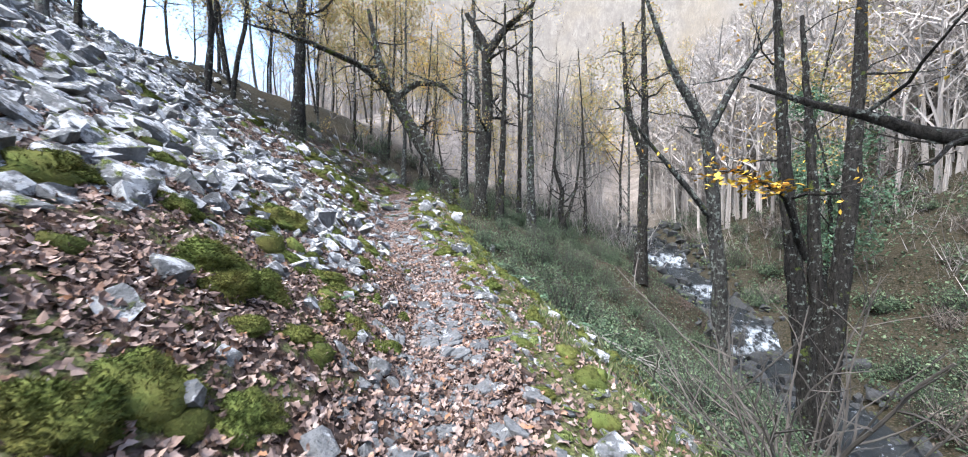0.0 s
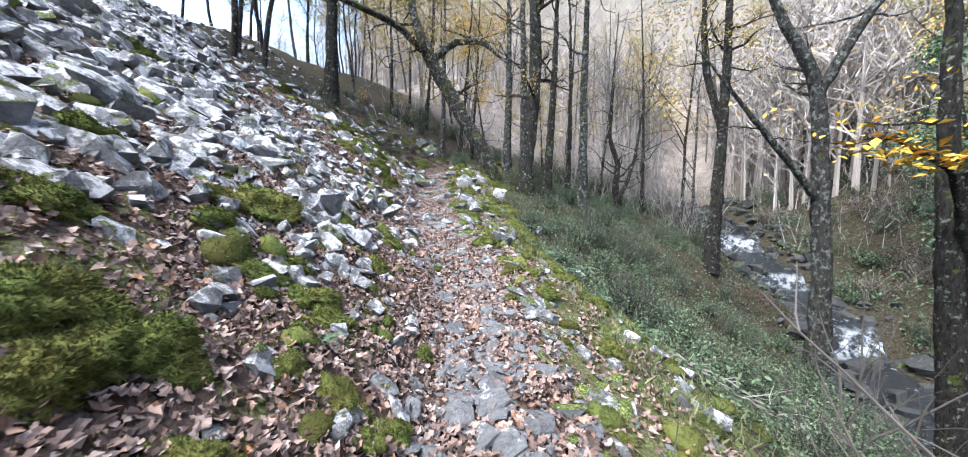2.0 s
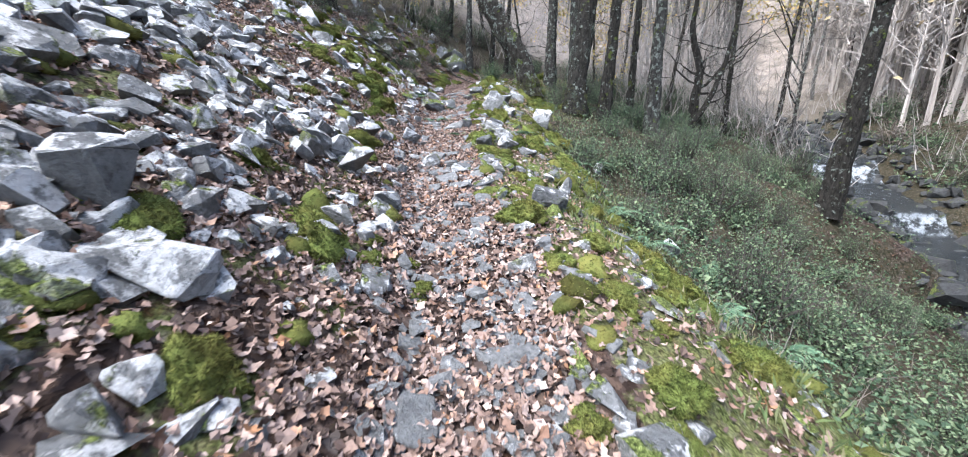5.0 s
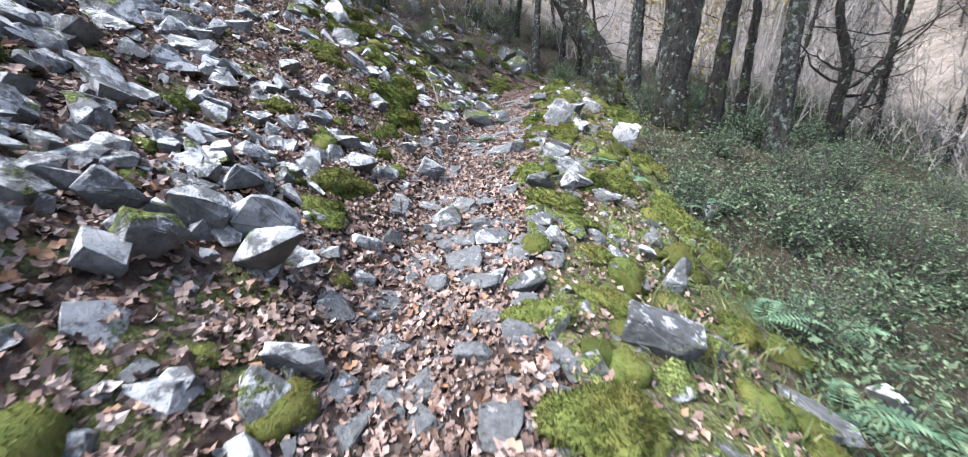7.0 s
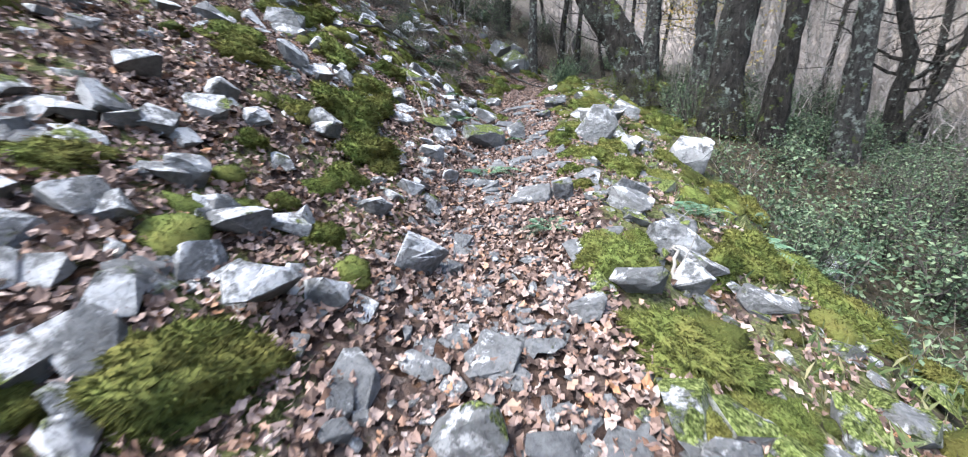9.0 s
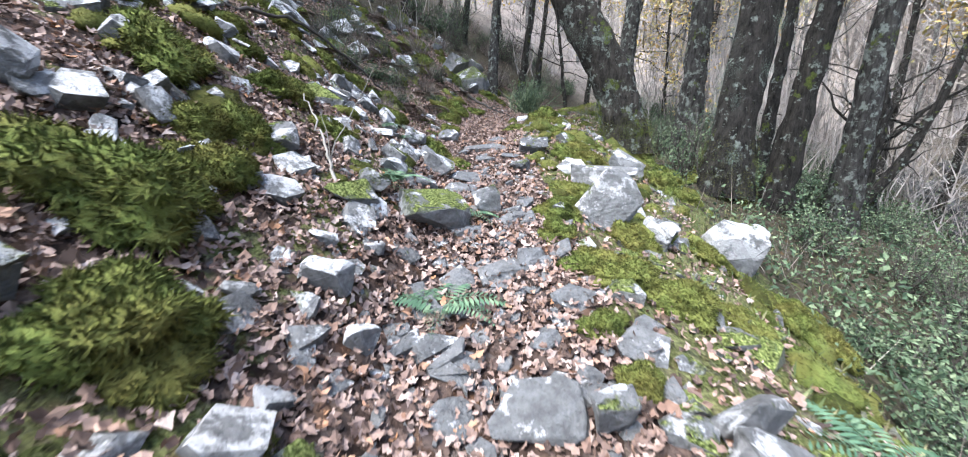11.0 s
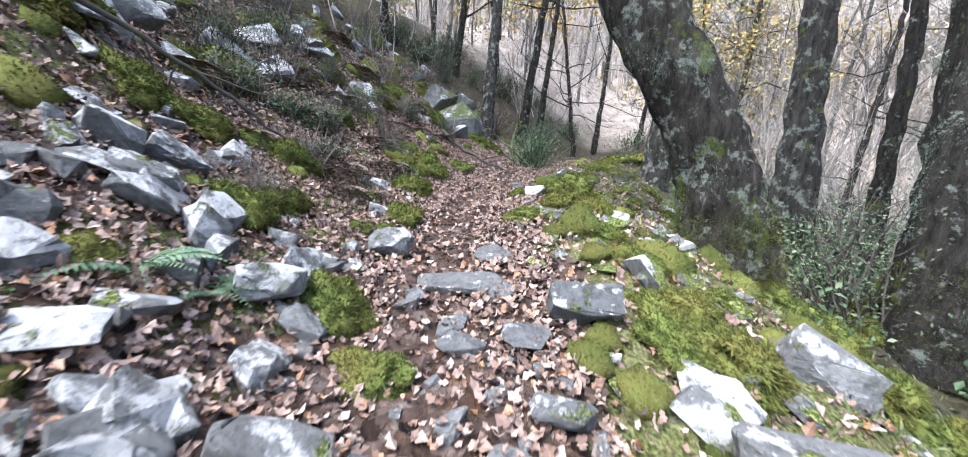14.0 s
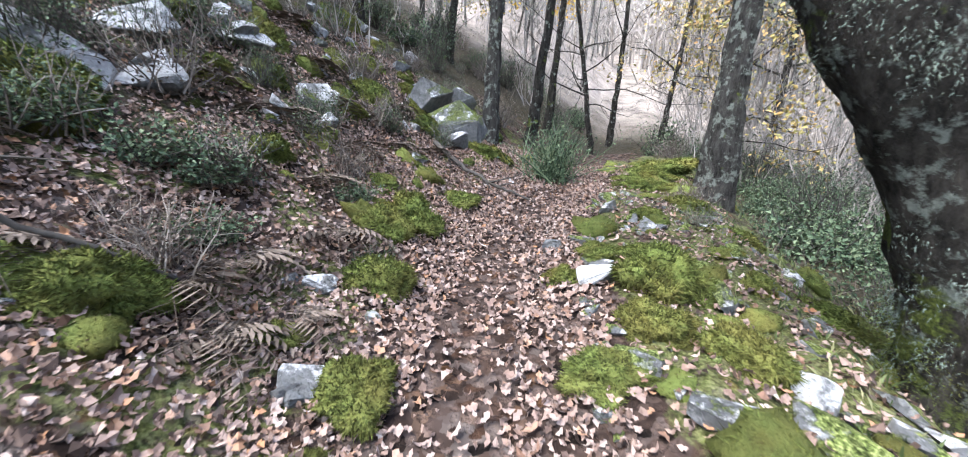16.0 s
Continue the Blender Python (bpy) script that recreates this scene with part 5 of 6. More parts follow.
moss_cushion(-1.89, 22.18, 1.09, 0.87, 0.33, -14)
# ---------------------------------------------------------------- scree of the slope
def scatter_points(rng, n, ylo, yhi, dlo, dhi, side):
    y = rng.uniform(ylo, yhi, n)
    d = rng.uniform(dlo, dhi, n)
    return lut(y, PATH_X) + side * d, y, d

def build_scree():
    rng = np.random.default_rng(31)
    x, y, d = scatter_points(rng, 22000, -1.5, 22, 0.45, 14, -1)
    patch = waves(x * 0.9 + 4, y * 0.9) * 0.5 + 0.5
    want = lut(d, [(0.4, 0.10), (1.2, 0.22), (1.9, 0.55), (3, 0.85), (14, 0.8)]) * np.clip(0.4 + patch, 0.15, 1)
    want *= lut(y - np.clip(d - 4, 0, 8) * 0.6, [(0, 1), (9, 0.9), (10.5, 0.35), (12, 0.16), (15, 0.1), (20, 0.06)])
    want *= np.where((d < 2.2) & (y > 4.5) & (y < 9.8), 2.0, 1.0)
    want = np.where((y > 11) & (y < 15.5) & (d < 2.0), 0.3, want)
    want = np.where((y < 3.4) & (d < 2.4), 0.03, want)
    k = rng.uniform(0, 1, len(x)) < want
    x, y, d = x[k], y[k], d[k]
    n = len(x)
    size = np.clip(rng.lognormal(-1.65, 0.45, n), 0.06, 0.5)
    size = np.where(d < 2.4, np.minimum(size, 0.24), size)
    z = land(x, y) + size * rng.uniform(-0.05, 0.3, n)
    at = np.stack([x, y, z], 1)
    shapes = [hull_shape(rng, rng.uniform(0.28, 0.7), 13, 0.55) for _ in range(14)]
    which = rng.integers(0, 14, n)
    turn = slope_turns(x, y, rng, 0.3)
    near = np.argsort(d + np.abs(y - 6.5) * 0.35 - size * 3)[:300]
    rest = np.ones(n, bool)
    rest[near] = False
    v, f = spread(shapes, which[rest], at[rest], turn[rest], size[rest])
    top = tagged(new("scree", tri_mesh("scree", v, f, ROCK)), "slope of loose angular grey stones pale with lichen", "scree", kind="stuff")
    meshes = [tri_mesh("stone", *s, ROCK) for s in shapes]
    for i in near:
        ob = new("stone", meshes[which[i]])
        ob.parent = top
        m = Matrix([list(r) for r in turn[i]]).to_4x4()
        ob.matrix_basis = Matrix.Translation(at[i]) @ m @ Matrix.Scale(size[i], 4)

build_scree()

def bed_of_stones(name, label, mat, shapes, rng, x, y, size, proud, tilt):
    """Many small stones: the 300 largest are parts, the others one joined rest."""
    n = len(x)
    which, turn = rng.integers(0, len(shapes), n), slope_turns(x, y, rng, tilt)
    at = np.stack([x, y, land(x, y) + size * proud], 1)
    big = np.argsort(-size)[:300]
    rest = np.ones(n, bool)
    rest[big] = False
    v, f = spread(shapes, which[rest], at[rest], turn[rest], size[rest])
    top = tagged(new(name, tri_mesh(name, v, f, mat)), label, "stones", kind="stuff")
    meshes = [tri_mesh("stone", *s, mat) for s in shapes]
    for i in big:
        ob = new("stone", meshes[which[i]])
        ob.parent = top
        ob.matrix_basis = Matrix.Translation(at[i]) @ Matrix([list(r) for r in turn[i]]).to_4x4() @ Matrix.Scale(size[i], 4)

def build_trail_stones():
    rng = np.random.default_rng(32)
    n = 2000
    y = 0.5 + 15 * rng.beta(1.0, 1.4, n)
    s = rng.normal(0.1, 0.42, n)
    x = lut(y, PATH_X) + s
    size = np.clip(rng.lognormal(-2.45, 0.5, n), 0.03, 0.26)
    shapes = [hull_shape(rng, rng.uniform(0.25, 0.5), 12, 0.5) for _ in range(10)]
    bed_of_stones("trail_stones", "small flat grey stones trodden into the trail", PATH_ROCK, shapes, rng, x, y, size, 0.08, 0.15)
    n = 900
    y = rng.uniform(1, 20, n)
    s = rng.uniform(0.6, 2.4, n)
    x = lut(y, PATH_X) + s
    size = np.clip(rng.lognormal(-2.2, 0.5, n), 0.04, 0.35)
    bed_of_stones("verge_stones", "small mossy stones along the outer edge of the trail", MOSSY_ROCK, shapes, rng, x, y, size, 0.1, 0.25)
    shapes = [hull_shape(rng, rng.uniform(0.55, 0.8), 14, 0.7) for _ in range(10)]
    n = 950
    y = rng.uniform(-2, 34, n)
    x = lut(y, STREAM_X) + rng.choice([-1, 1], n) * rng.uniform(0.1, 2.5, n)
    size = np.clip(rng.lognormal(-0.9, 0.5, n), 0.15, 1.2)
    v, f = spread(shapes, rng.integers(0, 10, n), np.stack([x, y, land(x, y) + size * 0.1], 1), turns(rng, n, 0.2), size)
    tagged(new("stream_boulders", tri_mesh("stream_boulders", v, f, WET_ROCK)), "dark mossy boulders lining the stream", "boulders", kind="stuff")

build_trail_stones()

def build_small_moss():
    rng = np.random.default_rng(33)
    for side, count, dlo, dhi in ((1, 30, 0.65, 2.3), (-1, 30, 0.6, 4.0)):
        x, y, d = scatter_points(rng, count, 1.5, 23, dlo, dhi, side)
        for a, b in zip(x, y):
            w = float(np.clip(rng.lognormal(-1.45, 0.4), 0.1, 0.5))
            moss_cushion(float(a), float(b), w, w * 0.8, w * 0.4, float(rng.uniform(0, 360)))

build_small_moss()

def build_upper_slope():
    rng = np.random.default_rng(35)
    x, y, d = scatter_points(rng, 46, 12.5, 23, 1.5, 5.5, -1)
    for a, b in zip(x, y):
        w = float(rng.uniform(0.3, 0.7))
        moss_cushion(float(a), float(b), w, w * 0.8, w * 0.5, float(rng.uniform(0, 360)))
    x, y, d = scatter_points(rng, 46, 12, 24, 1.3, 6.5, -1)
    for a, b in zip(x, y):
        w = float(np.clip(rng.lognormal(-1.1, 0.4), 0.18, 0.8))
        (pale_rock, mossy_rock)[int(rng.integers(0, 2))](float(a), float(b), w, w * 0.75, w * 0.5, float(rng.uniform(0, 360)))

build_upper_slope()

# pale ledges of bedrock high on the slope
for ledge_x, ledge_y, ledge_w in ((-7.3, 17.9, 0.95), (-6.6, 17.55, 0.6), (-7.1, 19.0, 0.75), (-6.3, 19.6, 0.4), (-6.85, 17.15, 0.8), (-6.6, 15.75, 0.7), (-7.7, 17.2, 0.8), (-6.2, 18.4, 0.4)):
    pale_rock(ledge_x, ledge_y, ledge_w * 0.7, ledge_w * 0.5, ledge_w * 0.25, 40)

# the mossy outcrop above the bend
mossy_rock(-5.2, 21.1, 1.0, 0.8, 0.75, 20)
mossy_rock(-5.7, 21.4, 0.8, 0.7, 0.8, 70)
pale_rock(-5.05, 20.75, 0.3, 0.22, 0.28, 10)
moss_cushion(-4.75, 21.0, 0.5, 0.4, 0.3, 0)
moss_cushion(-5.55, 20.8, 0.55, 0.45, 0.3, 40)
moss_cushion(-4.6, 21.6, 0.55, 0.45, 0.3, 80)

def build_moss_carpet():
    rng = np.random.default_rng(34)
    shapes = []
    for s in range(4):
        me = cushion("moss_tuft", 20 + s, MOSS_MAT, 2, 420)
        v = np.array([tuple(q.co) for q in me.vertices])
        f = np.array([tuple(q.vertices) for q in me.polygons])
        shapes.append((v, f))
        bpy.data.meshes.remove(me)
    x1, y1, d1 = scatter_points(rng, 230, 1.5, 24, 0.7, 3.0, 1)
    x2, y2, d2 = scatter_points(rng, 250, 0.5, 24, 0.55, 5.5, -1)
    x, y = np.concatenate([x1, x2]), np.concatenate([y1, y2])
    n = len(x)
    size = np.clip(rng.lognormal(-1.6, 0.45, n), 0.08, 0.45)
    v, f = spread(shapes, rng.integers(0, 4, n), np.stack([x, y, land(x, y) + size * 0.02], 1), slope_turns(x, y, rng, 0.15), size)
    tagged(new("moss_carpet", tri_mesh("moss_carpet", v, f, MOSS_MAT, True)), "low green moss creeping over stones and soil", "moss", kind="stuff")

build_moss_carpet()

# ---------------------------------------------------------------- fallen leaves
def build_leaves():
    rng = np.random.default_rng(41)
    n = 230000
    y = 1.2 + 21.8 * rng.beta(1.15, 0.95, n)
    d = rng.uniform(-2.2, 5.0, n)
    keep = rng.uniform(0, 1, n) < np.where(d < -0.7, 0.28, np.where(d > 2.2, 0.45, 1.0))
    y, d = y[keep], d[keep]
    x = lut(y, PATH_X) - d
    patch = waves(x * 1.6, y * 1.6 + 3)
    keep = rng.uniform(-0.6, 0.5, len(x)) < patch + lut(y, [(9, 0.35), (12, 0.6)])
    keep &= ~((y > 14.3) & (np.abs(x - lut(y, PATH_X)) < 0.2) & (rng.uniform(0, 1, len(x)) < 0.7))
    x, y = x[keep], y[keep]
    n = len(x)
    at = np.stack([x, y, land(x, y) + rng.uniform(0.005, 0.045, n)], 1)
    v, f = spread(LEAVES, rng.integers(0, 4, n), at, slope_turns(x, y, rng, 0.5), np.clip(rng.lognormal(-2.6, 0.28, n), 0.04, 0.13) * lut(y, [(3, 0.82), (8, 0.72), (12, 0.62), (16, 0.58)]))
    tagged(new("fallen_leaves", tri_mesh("fallen_leaves", v, f, LEAF)), "brown and pinkish fallen oak leaves covering the ground", "leaves", kind="stuff")

build_leaves()

# ---------------------------------------------------------------- shrubs, ferns, branches
def bush(name, seed, high, wide, stems, leaves, size, leaf_mat, stem_mat, label, group):
    rng = np.random.default_rng(seed)
    top = new(name)
    pile, pts = Pile(), []
    for _ in range(stems):
        a, r = rng.uniform(0, 6.283), rng.uniform(0.1, 0.5) * wide
        p = crook(rng, (rng.normal(0, 0.12 * wide), rng.normal(0, 0.12 * wide), -0.05), (math.cos(a) * r, math.sin(a) * r, high * rng.uniform(0.5, 1)), high * rng.uniform(0.6, 1.1), 5, 0.16)
        pile.add(*tube(p, np.linspace(0.008, 0.002, 6), 3))
        pts.extend(p[1:])
        for _ in range(3):
            i = rng.integers(1, 5)
            q = crook(rng, p[i], rng.normal(0, 1, 3) + [0, 0, 0.7], high * rng.uniform(0.15, 0.4), 3, 0.2)
            pile.add(*tube(q, np.linspace(0.004, 0.001, 4), 3))
            pts.extend(q[1:])
    tagged(part("branchwork", pile.mesh("branchwork", stem_mat), top), kind="stuff")
    if leaves:
        pts = np.array(pts)
        at = pts[rng.integers(0, len(pts), leaves)] + rng.normal(0, 0.05 * high + 0.02, (leaves, 3))
        at[:, 2] = np.maximum(at[:, 2], 0.01)
        v, f = spread([SMALL_LEAF], np.zeros(leaves, int), at, turns(rng, leaves, 0.7), rng.uniform(0.6, 1.4, leaves) * size)
        tagged(part("foliage", tri_mesh("foliage", v, f, leaf_mat), top), kind="stuff")
    return tagged(top, label, "shrub", group)

def fern(seed, fronds=9, length=0.5, mat=None, droop=0.75, label="green fern growing between the stones"):
    rng = np.random.default_rng(seed)
    top = new("fern")
    for k in range(fronds):
        pile = Pile()
        a = k * 6.283 / fronds + rng.normal(0, 0.25)
        way = np.array([math.cos(a), math.sin(a), 0])
        ln = length * rng.uniform(0.7, 1.1)
        t = np.linspace(0, 1, 16)
        p = way[None] * (t * ln)[:, None] + np.array([0, 0, 1.0])[None] * (ln * (0.75 * t - droop * t * t + 0.05))[:, None]
        pile.add(*tube(p, np.linspace(0.003, 0.001, 16), 3))
        across = np.array([-way[1], way[0], 0])
        for i in range(2, 16):
            w = ln * 0.26 * math.sin(min(1.0, (16 - i) / 11.0) * 1.57)
            for s in (1, -1):
                tip = p[i] + across * s * w + way * w * 0.25 + [0, 0, -0.15 * w]
                mid = (p[i] + tip) / 2
                b = way * ln * 0.025
                pile.add([p[i] - b * 0.4, mid - b, tip, mid + b + [0, 0, 0.006]], [(0, 1, 2), (0, 2, 3)] if s > 0 else [(0, 2, 1), (0, 3, 2)])
        part("frond", pile.mesh("frond", mat or FERN), top)
    return tagged(top, label, "fern", "ferns" if mat is None else "dead ferns")

def set_down(ob, x, y, rz=0.0, scale=1.0):
    m = Matrix.Translation((x, y, float(land(x, y)))) @ pose(0, 0, 0, 0, 0, rz) @ Matrix.Scale(scale, 4)
    ob.matrix_basis = m
    return ob

def again(ob, x, y, rz=0.0, scale=1.0):
    return set_down(copy_thing(ob, pose(0, 0, 0)), x, y, rz, scale)

green_bushes = [bush("shrub", 201, 0.65, 0.9, 34, 1500, 0.035, GREEN, TWIG, "low green shrub on the damp bank", "shrubs on the bank"),
                bush("shrub", 202, 0.9, 0.8, 40, 1700, 0.028, GREEN, TWIG, "bushy green heath shrub on the bank", "shrubs on the bank"),
                bush("shrub", 203, 0.45, 1.0, 30, 1300, 0.045, GREEN, TWIG, "low leafy bramble on the bank", "shrubs on the bank")]
grey_bushes = [bush("dry_shrub", 211, 0.6, 0.9, 46, 900, 0.03, BRACKEN, DRY, "dry twiggy grey-brown heather bush", "dry shrubs"),
               bush("dry_shrub", 212, 0.5, 0.8, 42, 1000, 0.028, GREEN, DRY, "wiry heather with few green leaves", "dry shrubs")]

def plant_bushes():
    rng = np.random.default_rng(51)
    k = 0
    while k < 160:
        y, d = rng.uniform(3, 30), rng.uniform(2.5, 12)
        x = float(lut(y, PATH_X)) + d
        if y < 9 and d < 4.2 or y > 14 and d < 3.2 or abs(x - float(lut(y, STREAM_X))) < 2.0:
            continue
        b = green_bushes[k % 3]
        args = (x, y, float(rng.uniform(0, 360)), float(rng.uniform(0.8, 1.5)))
        set_down(b, *args) if k < 3 else again(b, *args)
        k += 1
    for k in range(60):
        y = rng.uniform(-2, 32)
        x = float(lut(y, STREAM_X)) + rng.uniform(1.9, 11)
        again(green_bushes[k % 3], x, y, float(rng.uniform(0, 360)), float(rng.uniform(1.1, 2.2)))
    for k in range(70):
        y = rng.uniform(-2, 34)
        x = float(lut(y, STREAM_X)) + rng.uniform(2.0, 14)
        again(grey_bushes[k % 2], x, y, float(rng.uniform(0, 360)), float(rng.uniform(1.6, 3.2)))
    for k in range(64):
        y = rng.uniform(23.5, 36)
        x = float(lut(y, PATH_X)) + (rng.uniform(1.6, 10) if k % 3 else -rng.uniform(1.6, 6))
        again((green_bushes + grey_bushes)[k % 5], x, y, float(rng.uniform(0, 360)), float(rng.uniform(1.0, 1.8)))
    for k in range(50):
        y, d = rng.uniform(14.5, 32), rng.uniform(1.5, 7)
        if y > 19:
            d += 0.4
        x = float(lut(y, PATH_X)) - d
        again((green_bushes[1], green_bushes[0], grey_bushes[0], grey_bushes[1])[k % 4], x, y, float(rng.uniform(0, 360)), float(rng.uniform(0.45, 0.95)))
    k = 0
    for x, y, s in ((-5.4, 16.5, 1.0), (-5.7, 17.2, 1.2), (-5.5, 18.3, 1.1), (-6.3, 16.6, 1.3), (-6.6, 17.6, 1.3), (-6.1, 18.9, 1.2), (-5.9, 19.8, 1.1), (-5.3, 20.6, 1.0),
                    (-6.6, 20.6, 1.5), (-7.2, 18.8, 1.4), (-5.6, 21.7, 1.2), (-7.4, 16.2, 1.2), (-5.0, 15.4, 0.7), (-2.2, 18.9, 0.7), (-2.0, 19.8, 0.8), (-7.6, 21.5, 1.6), (-8.6, 19.6, 1.5)):
        b = grey_bushes[k % 2]
        set_down(b, x, y, 40 * k, 0.72 * s) if k < 2 else again(b, x, y, 40 * k, 0.72 * s)
        k += 1

plant_bushes()
for low_x, low_y, low_s in ((-5.7, 17.05, 0.6), (-5.95, 16.95, 0.7), (-5.4, 16.75, 0.5), (-6.3, 16.7, 0.7), (-5.2, 17.9, 0.45), (-4.75, 17.3, 0.35)):
    again(green_bushes[2], low_x, low_y, 70 * low_x, low_s)
set_down(bush("broom", 221, 0.7, 0.9, 90, 2200, 0.03, GREEN, GREEN, "dense dark green broom bush beside the trail", "broom"), -3.65, 21.4, 0, 1.5)

def plant_ferns():
    f = fern(301)
    spots = ((-3.12, 12.2, 0.75), (-2.32, 11.2, 0.55), (-3.85, 13.1, 0.9), (-3.3, 13.3, 0.7), (0.8, 11.1, 1.0), (1.3, 11.5, 1.1), (0.3, 10.4, 0.9), (-0.9, 11.7, 0.7), (-1.25, 11.9, 0.7),
             (0.6, 9.6, 1.0), (1.6, 10.2, 1.1), (-4.4, 14.55, 0.5), (-1.5, 3.86, 0.35), (1.1, 8.3, 0.8), (-0.2, 12.6, 0.9), (0.2, 13.4, 1.1), (2.2, 9.0, 1.0), (-4.55, 14.4, 0.6))
    for k, (x, y, s) in enumerate(spots):
        set_down(f, x, y, 57 * k, s) if k == 0 else again(f, x, y, 57 * k, s)

plant_ferns()

def plant_bracken():
    f = fern(311, 13, 0.55, BRACKEN, 1.5, "collapsed grey-brown dead bracken on the slope")
    spots = ((-4.95, 16.3, 0.8), (-4.8, 16.6, 0.7), (-5.25, 16.4, 0.9), (-5.2, 16.7, 0.9), (-5.0, 17.3, 1.0), (-5.5, 17.9, 1.1), (-5.9, 17.2, 1.1), (-6.2, 18.3, 1.2), (-5.7, 18.8, 1.1), (-6.8, 18.0, 1.2), (-6.3, 19.4, 1.2), (-5.6, 19.6, 1.0),
             (-5.3, 20.2, 0.9), (-6.9, 19.9, 1.2), (-6.0, 20.6, 1.0), (-7.5, 17.3, 1.1), (-5.6, 16.0, 0.8), (-6.4, 16.2, 1.0), (-7.9, 20.8, 1.3))
    for k, (x, y, s) in enumerate(spots):
        set_down(f, x, y, 83 * k, s) if k == 0 else again(f, x, y, 83 * k, s)

plant_bracken()

def branch(points, radius, seed, mat, label, twigs=6, lift=0.05):
    """A fallen branch that lies along places of the ground, given with its height over it."""
    rng = np.random.default_rng(seed)
    top = new("fallen_branch")
    p = [(x, y, float(land(x, y)) + h) for x, y, h in points]
    pile = Pile()
    q = limb(pile, None, None, rng, p, np.linspace(radius, radius * 0.35, len(p)), 7, 0.06)
    part("stem", pile.mesh("stem", mat, True), top)
    for _ in range(twigs):
        i = rng.integers(1, len(q) - 1)
        t = Pile()
        w = q[i + 1] - q[i]
        w = w / np.linalg.norm(w) + rng.normal(0, 0.5, 3) + [0, 0, lift]
        c = crook(rng, q[i], w, rng.uniform(0.2, 0.7), 5, 0.15)
        t.add(*tube(c, np.linspace(radius * 0.4, 0.002, 6), 4))
        part("side_twig", t.mesh("side_twig", mat), top)
    return tagged(top, label, "branch", "fallen branches")

branch([(-5.3, 20.3, 0.12), (-4.8, 20.0, 0.1), (-4.3, 19.85, 0.06), (-3.8, 19.75, 0.04)], 0.035, 1, TWIG, "grey fallen branch lying across the trail's edge")
branch([(-3.95, 12.6, 0.02), (-4.1, 12.72, 0.2), (-4.28, 12.8, 0.38)], 0.012, 2, STICK, "pale broken stick leaning on the slope", 2)
branch([(1.9, 6.9, 0.12), (2.6, 6.95, 0.22), (3.4, 7.0, 0.35), (4.1, 7.3, 0.4)], 0.025, 3, STICK, "pale dead branch lying down the bank", 9)
branch([(1.7, 6.4, 0.12), (2.4, 6.5, 0.2), (3.1, 6.6, 0.3), (4.0, 7.0, 0.4)], 0.018, 4, STICK, "pale dead branch lying down the bank", 9)
branch([(0.7, 7.6, 0.05), (1.4, 8.3, 0.05), (2.2, 8.8, 0.1)], 0.018, 5, STICK, "thin pale fallen branch on the mossy verge", 6)
branch([(-6.4, 14.4, 0.05), (-6.0, 15.2, 0.3), (-5.6, 15.9, 0.25), (-5.2, 16.4, 0.1)], 0.025, 6, TWIG, "dead branch lodged on the upper slope", 5)
branch([(-1.55, 10.75, 0.03), (-1.5, 11.1, 0.1), (-1.45, 11.5, 0.06)], 0.012, 7, STICK, "thin stick on the mossy verge", 2)

def shoots(x, y, seed, count, long, lean, mat, label):
    """A clump of long bare shoots, each its own stem with side twigs."""
    rng = np.random.default_rng(seed)
    top = new("bare_shrub")
    for _ in range(count):
        pile = Pile()
        p = crook(rng, (rng.normal(0, 0.12), rng.normal(0, 0.12), -0.1), (lean[0] + rng.normal(0, 0.45), lean[1] + rng.normal(0, 0.45), 1.0), long * rng.uniform(0.5, 1.1), 9, 0.07, -0.03)
        thick = rng.uniform(0.01, 0.03)
        pile.add(*tube(p, np.linspace(thick, thick * 0.25, 10), 5))
        for _ in range(5):
            i = rng.integers(3, 9)
            w = p[i] - p[i - 1]
            w = w / np.linalg.norm(w) + rng.normal(0, 0.45, 3)
            c = crook(rng, p[i], w, long * rng.uniform(0.1, 0.3), 4, 0.12)
            pile.add(*tube(c, np.linspace(thick * 0.4, 0.003, 5), 3))
        part("shoot", pile.mesh("shoot", mat), top)
    set_down(top, x, y)
    return tagged(top, label, "shrub", "bare shrubs")

shoots(2.95, 3.5, 1, 24, 2.9, (-0.7, 0.25), SHOOT, "bare leafless shrub with long thin shoots")
shoots(3.9, 4.6, 2, 16, 3.0, (-0.2, 0.1), SHOOT, "bare leafless shrub with pale thin shoots")
shoots(5.0, 7.8, 3, 10, 3.0, (0.1, 0.0), TWIG, "bare leafless shrub above the stream")

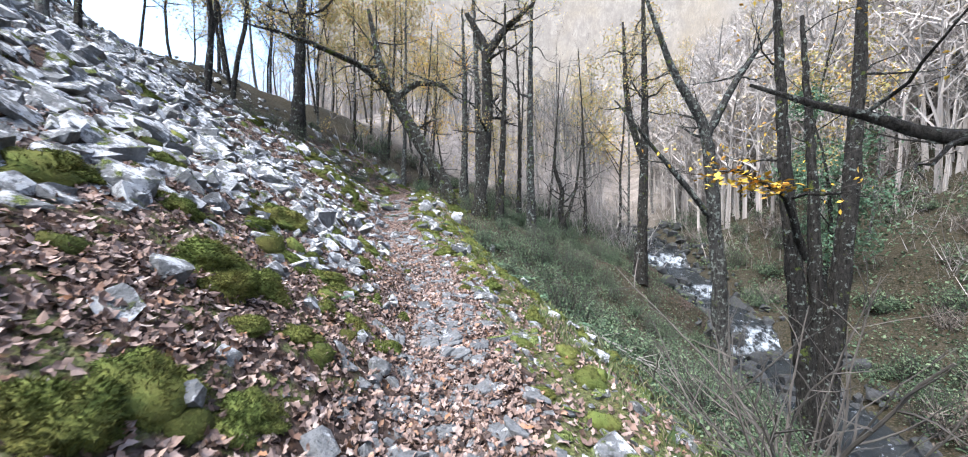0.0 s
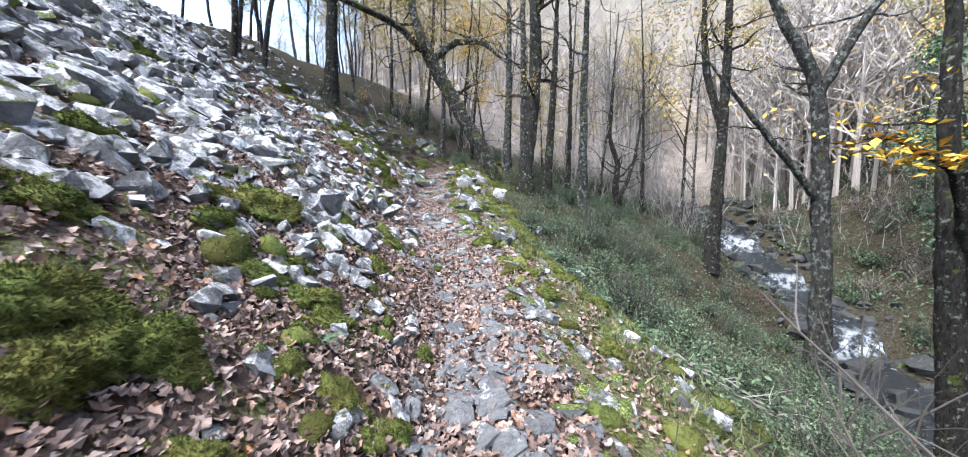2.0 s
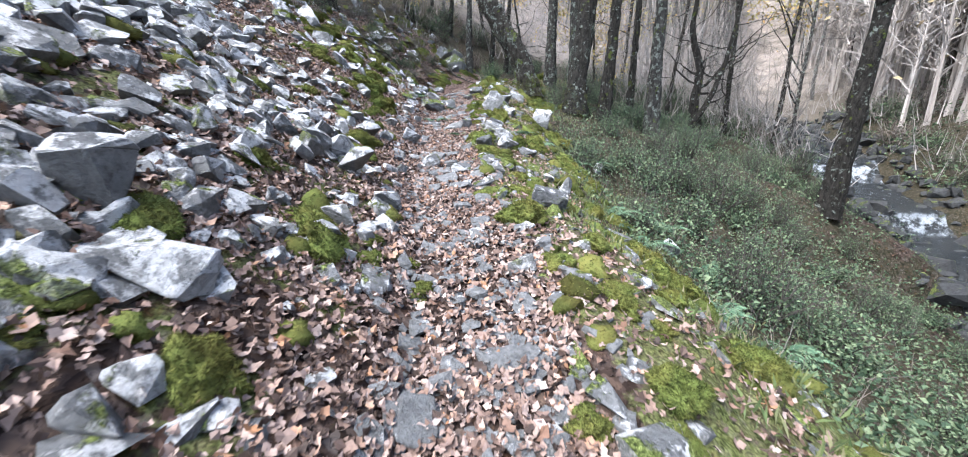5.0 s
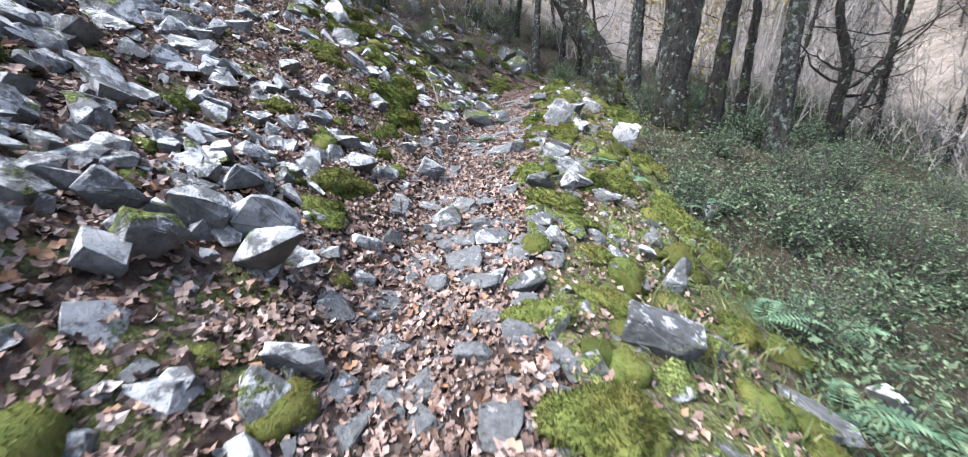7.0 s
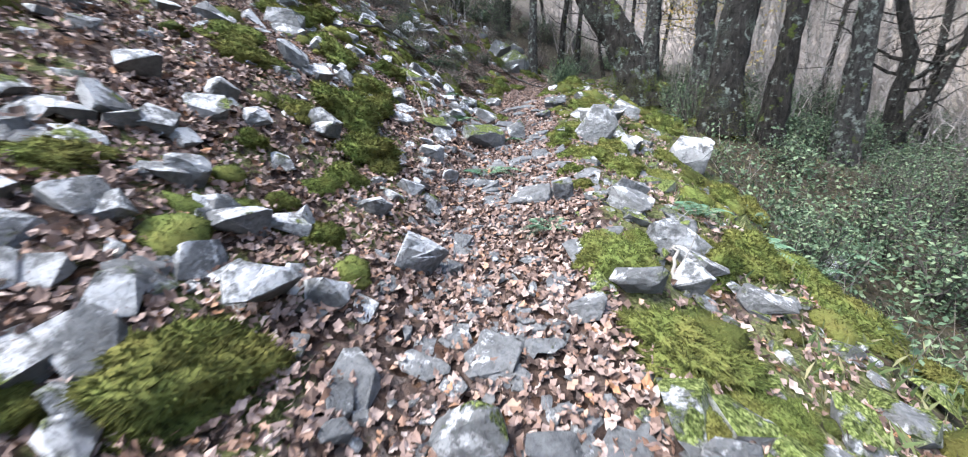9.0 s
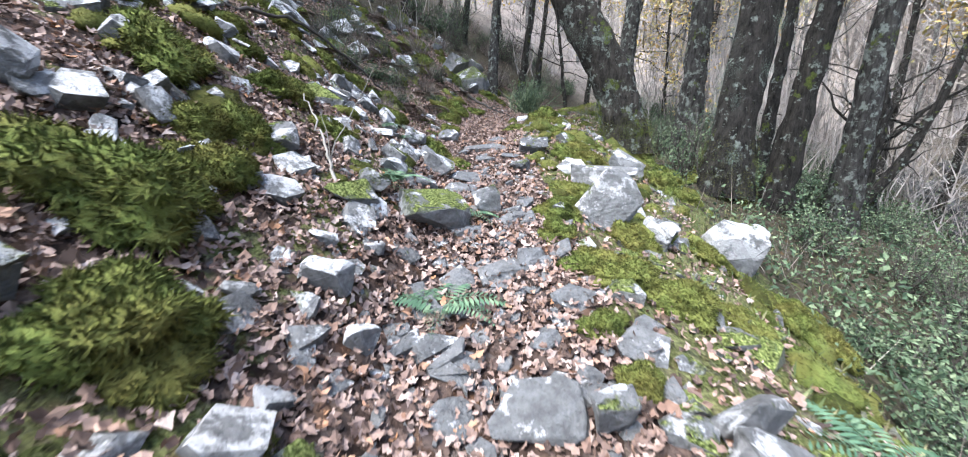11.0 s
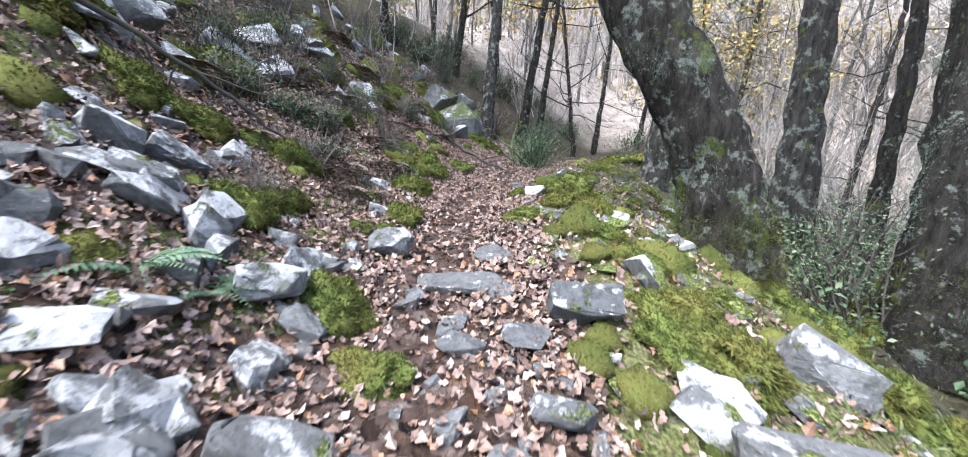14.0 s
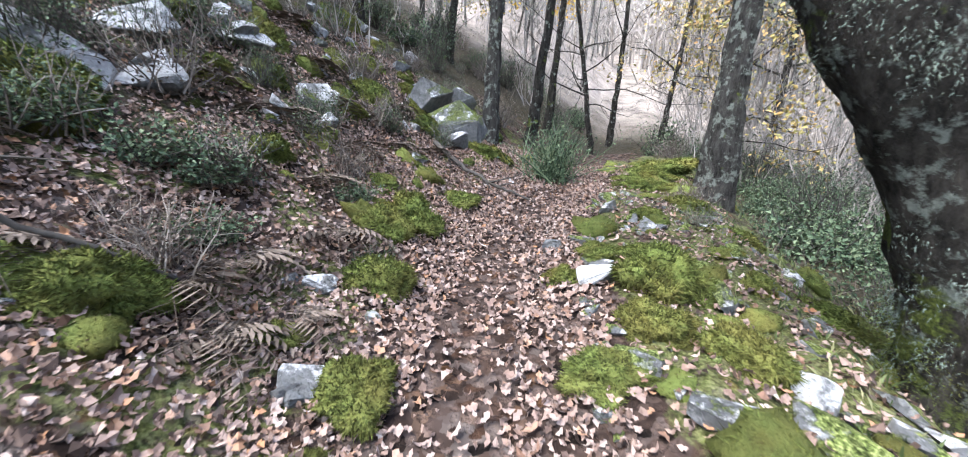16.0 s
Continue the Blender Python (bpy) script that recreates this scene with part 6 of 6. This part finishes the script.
def build_grass():
    rng = np.random.default_rng(61)
    n = 26000
    y = rng.uniform(2, 27, n)
    d = np.abs(rng.normal(0, 1.6, n)) + 1.5
    x = lut(y, PATH_X) + d
    keep = rng.uniform(-0.8, 0.6, n) < waves(x * 1.1 + 7, y * 1.1)
    x, y = x[keep], y[keep]
    n = len(x)
    blade = (np.array([(-0.012, 0, 0), (0.012, 0, 0), (0.03, 0.12, 0.55), (0.02, 0.45, 0.95)]), np.array([(0, 1, 2), (0, 2, 3)]))
    v, f = spread([blade], np.zeros(n, int), np.stack([x, y, land(x, y) - 0.01], 1), turns(rng, n, 0.35), rng.uniform(0.05, 0.17, n) * lut(y, [(8, 1), (14, 0.6)]))
    tagged(new("grass", tri_mesh("grass", v, f, GRASS)), "thin green and straw grass on the outer bank", "grass", kind="stuff")

def build_undergrowth():
    """Low leaves, brambles and ferny growth that cover the outer bank."""
    rng = np.random.default_rng(71)
    n = 130000
    y = -2 + 36 * rng.beta(1.1, 1.3, n)
    xc, xs = lut(y, PATH_X), lut(y, STREAM_X)
    near = lut(y, [(0, 3.2), (5, 2.5), (9, 2.4), (13, 2.6), (18, 2.7), (30, 2.4)])
    u = rng.beta(1.0, 1.5, n)
    x = xc + near + u * np.maximum(xs - 1.6 - xc - near, 1)
    far = rng.uniform(0, 1, n) < 0.22
    x = np.where(far, xs + 1.8 + 14 * rng.uniform(0, 1, n) ** 1.3, x)
    clump = waves(x * 1.3 + 2, y * 1.3 + 5) + 0.6 * waves(x * 3.1, y * 3.1 + 1)
    keep = rng.uniform(-0.75, 0.4, n) < clump
    x, y, clump, far = x[keep], y[keep], clump[keep], far[keep]
    n = len(x)
    h = rng.uniform(0.02, 1, n) ** 1.4 * np.clip(0.22 + 0.75 * clump, 0.06, 0.9) * np.where(far, 2.0, 1.0)
    size = rng.uniform(0.022, 0.07, n) * np.where(far, 1.5, 1.0) * (1 + 0.05 * (x - lut(y, PATH_X)))
    at = np.stack([x, y, land(x, y) + h], 1)
    v, f = spread([SMALL_LEAF, LEAVES[0]], (rng.uniform(0, 1, n) < 0.04).astype(int), at, turns(rng, n, 0.85), size)
    tagged(new("undergrowth", tri_mesh("undergrowth", v, f, GREEN)), "tangle of low green bramble and fern leaves on the bank", "undergrowth", kind="stuff")
    m = 5000
    k = rng.integers(0, n, m)
    stem = np.array([(-0.006, 0, 0), (0.006, 0, 0), (0.02, 0.3, 0.9)]), np.array([(0, 1, 2)])
    base = np.stack([x[k], y[k], land(x[k], y[k]) - 0.01], 1)
    v, f = spread([stem], np.zeros(m, int), base, turns(rng, m, 0.3), rng.uniform(0.2, 0.7, m))
    tagged(new("dry_stalks", tri_mesh("dry_stalks", v, f, DRY)), "thin dry stalks standing in the undergrowth", "stalks", kind="stuff")

build_undergrowth()

GRASS = leaf_material("grass_blade", [(0, (0.035, 0.06, 0.02)), (0.5, (0.09, 0.12, 0.045)), (1, (0.22, 0.2, 0.11))])
build_grass()
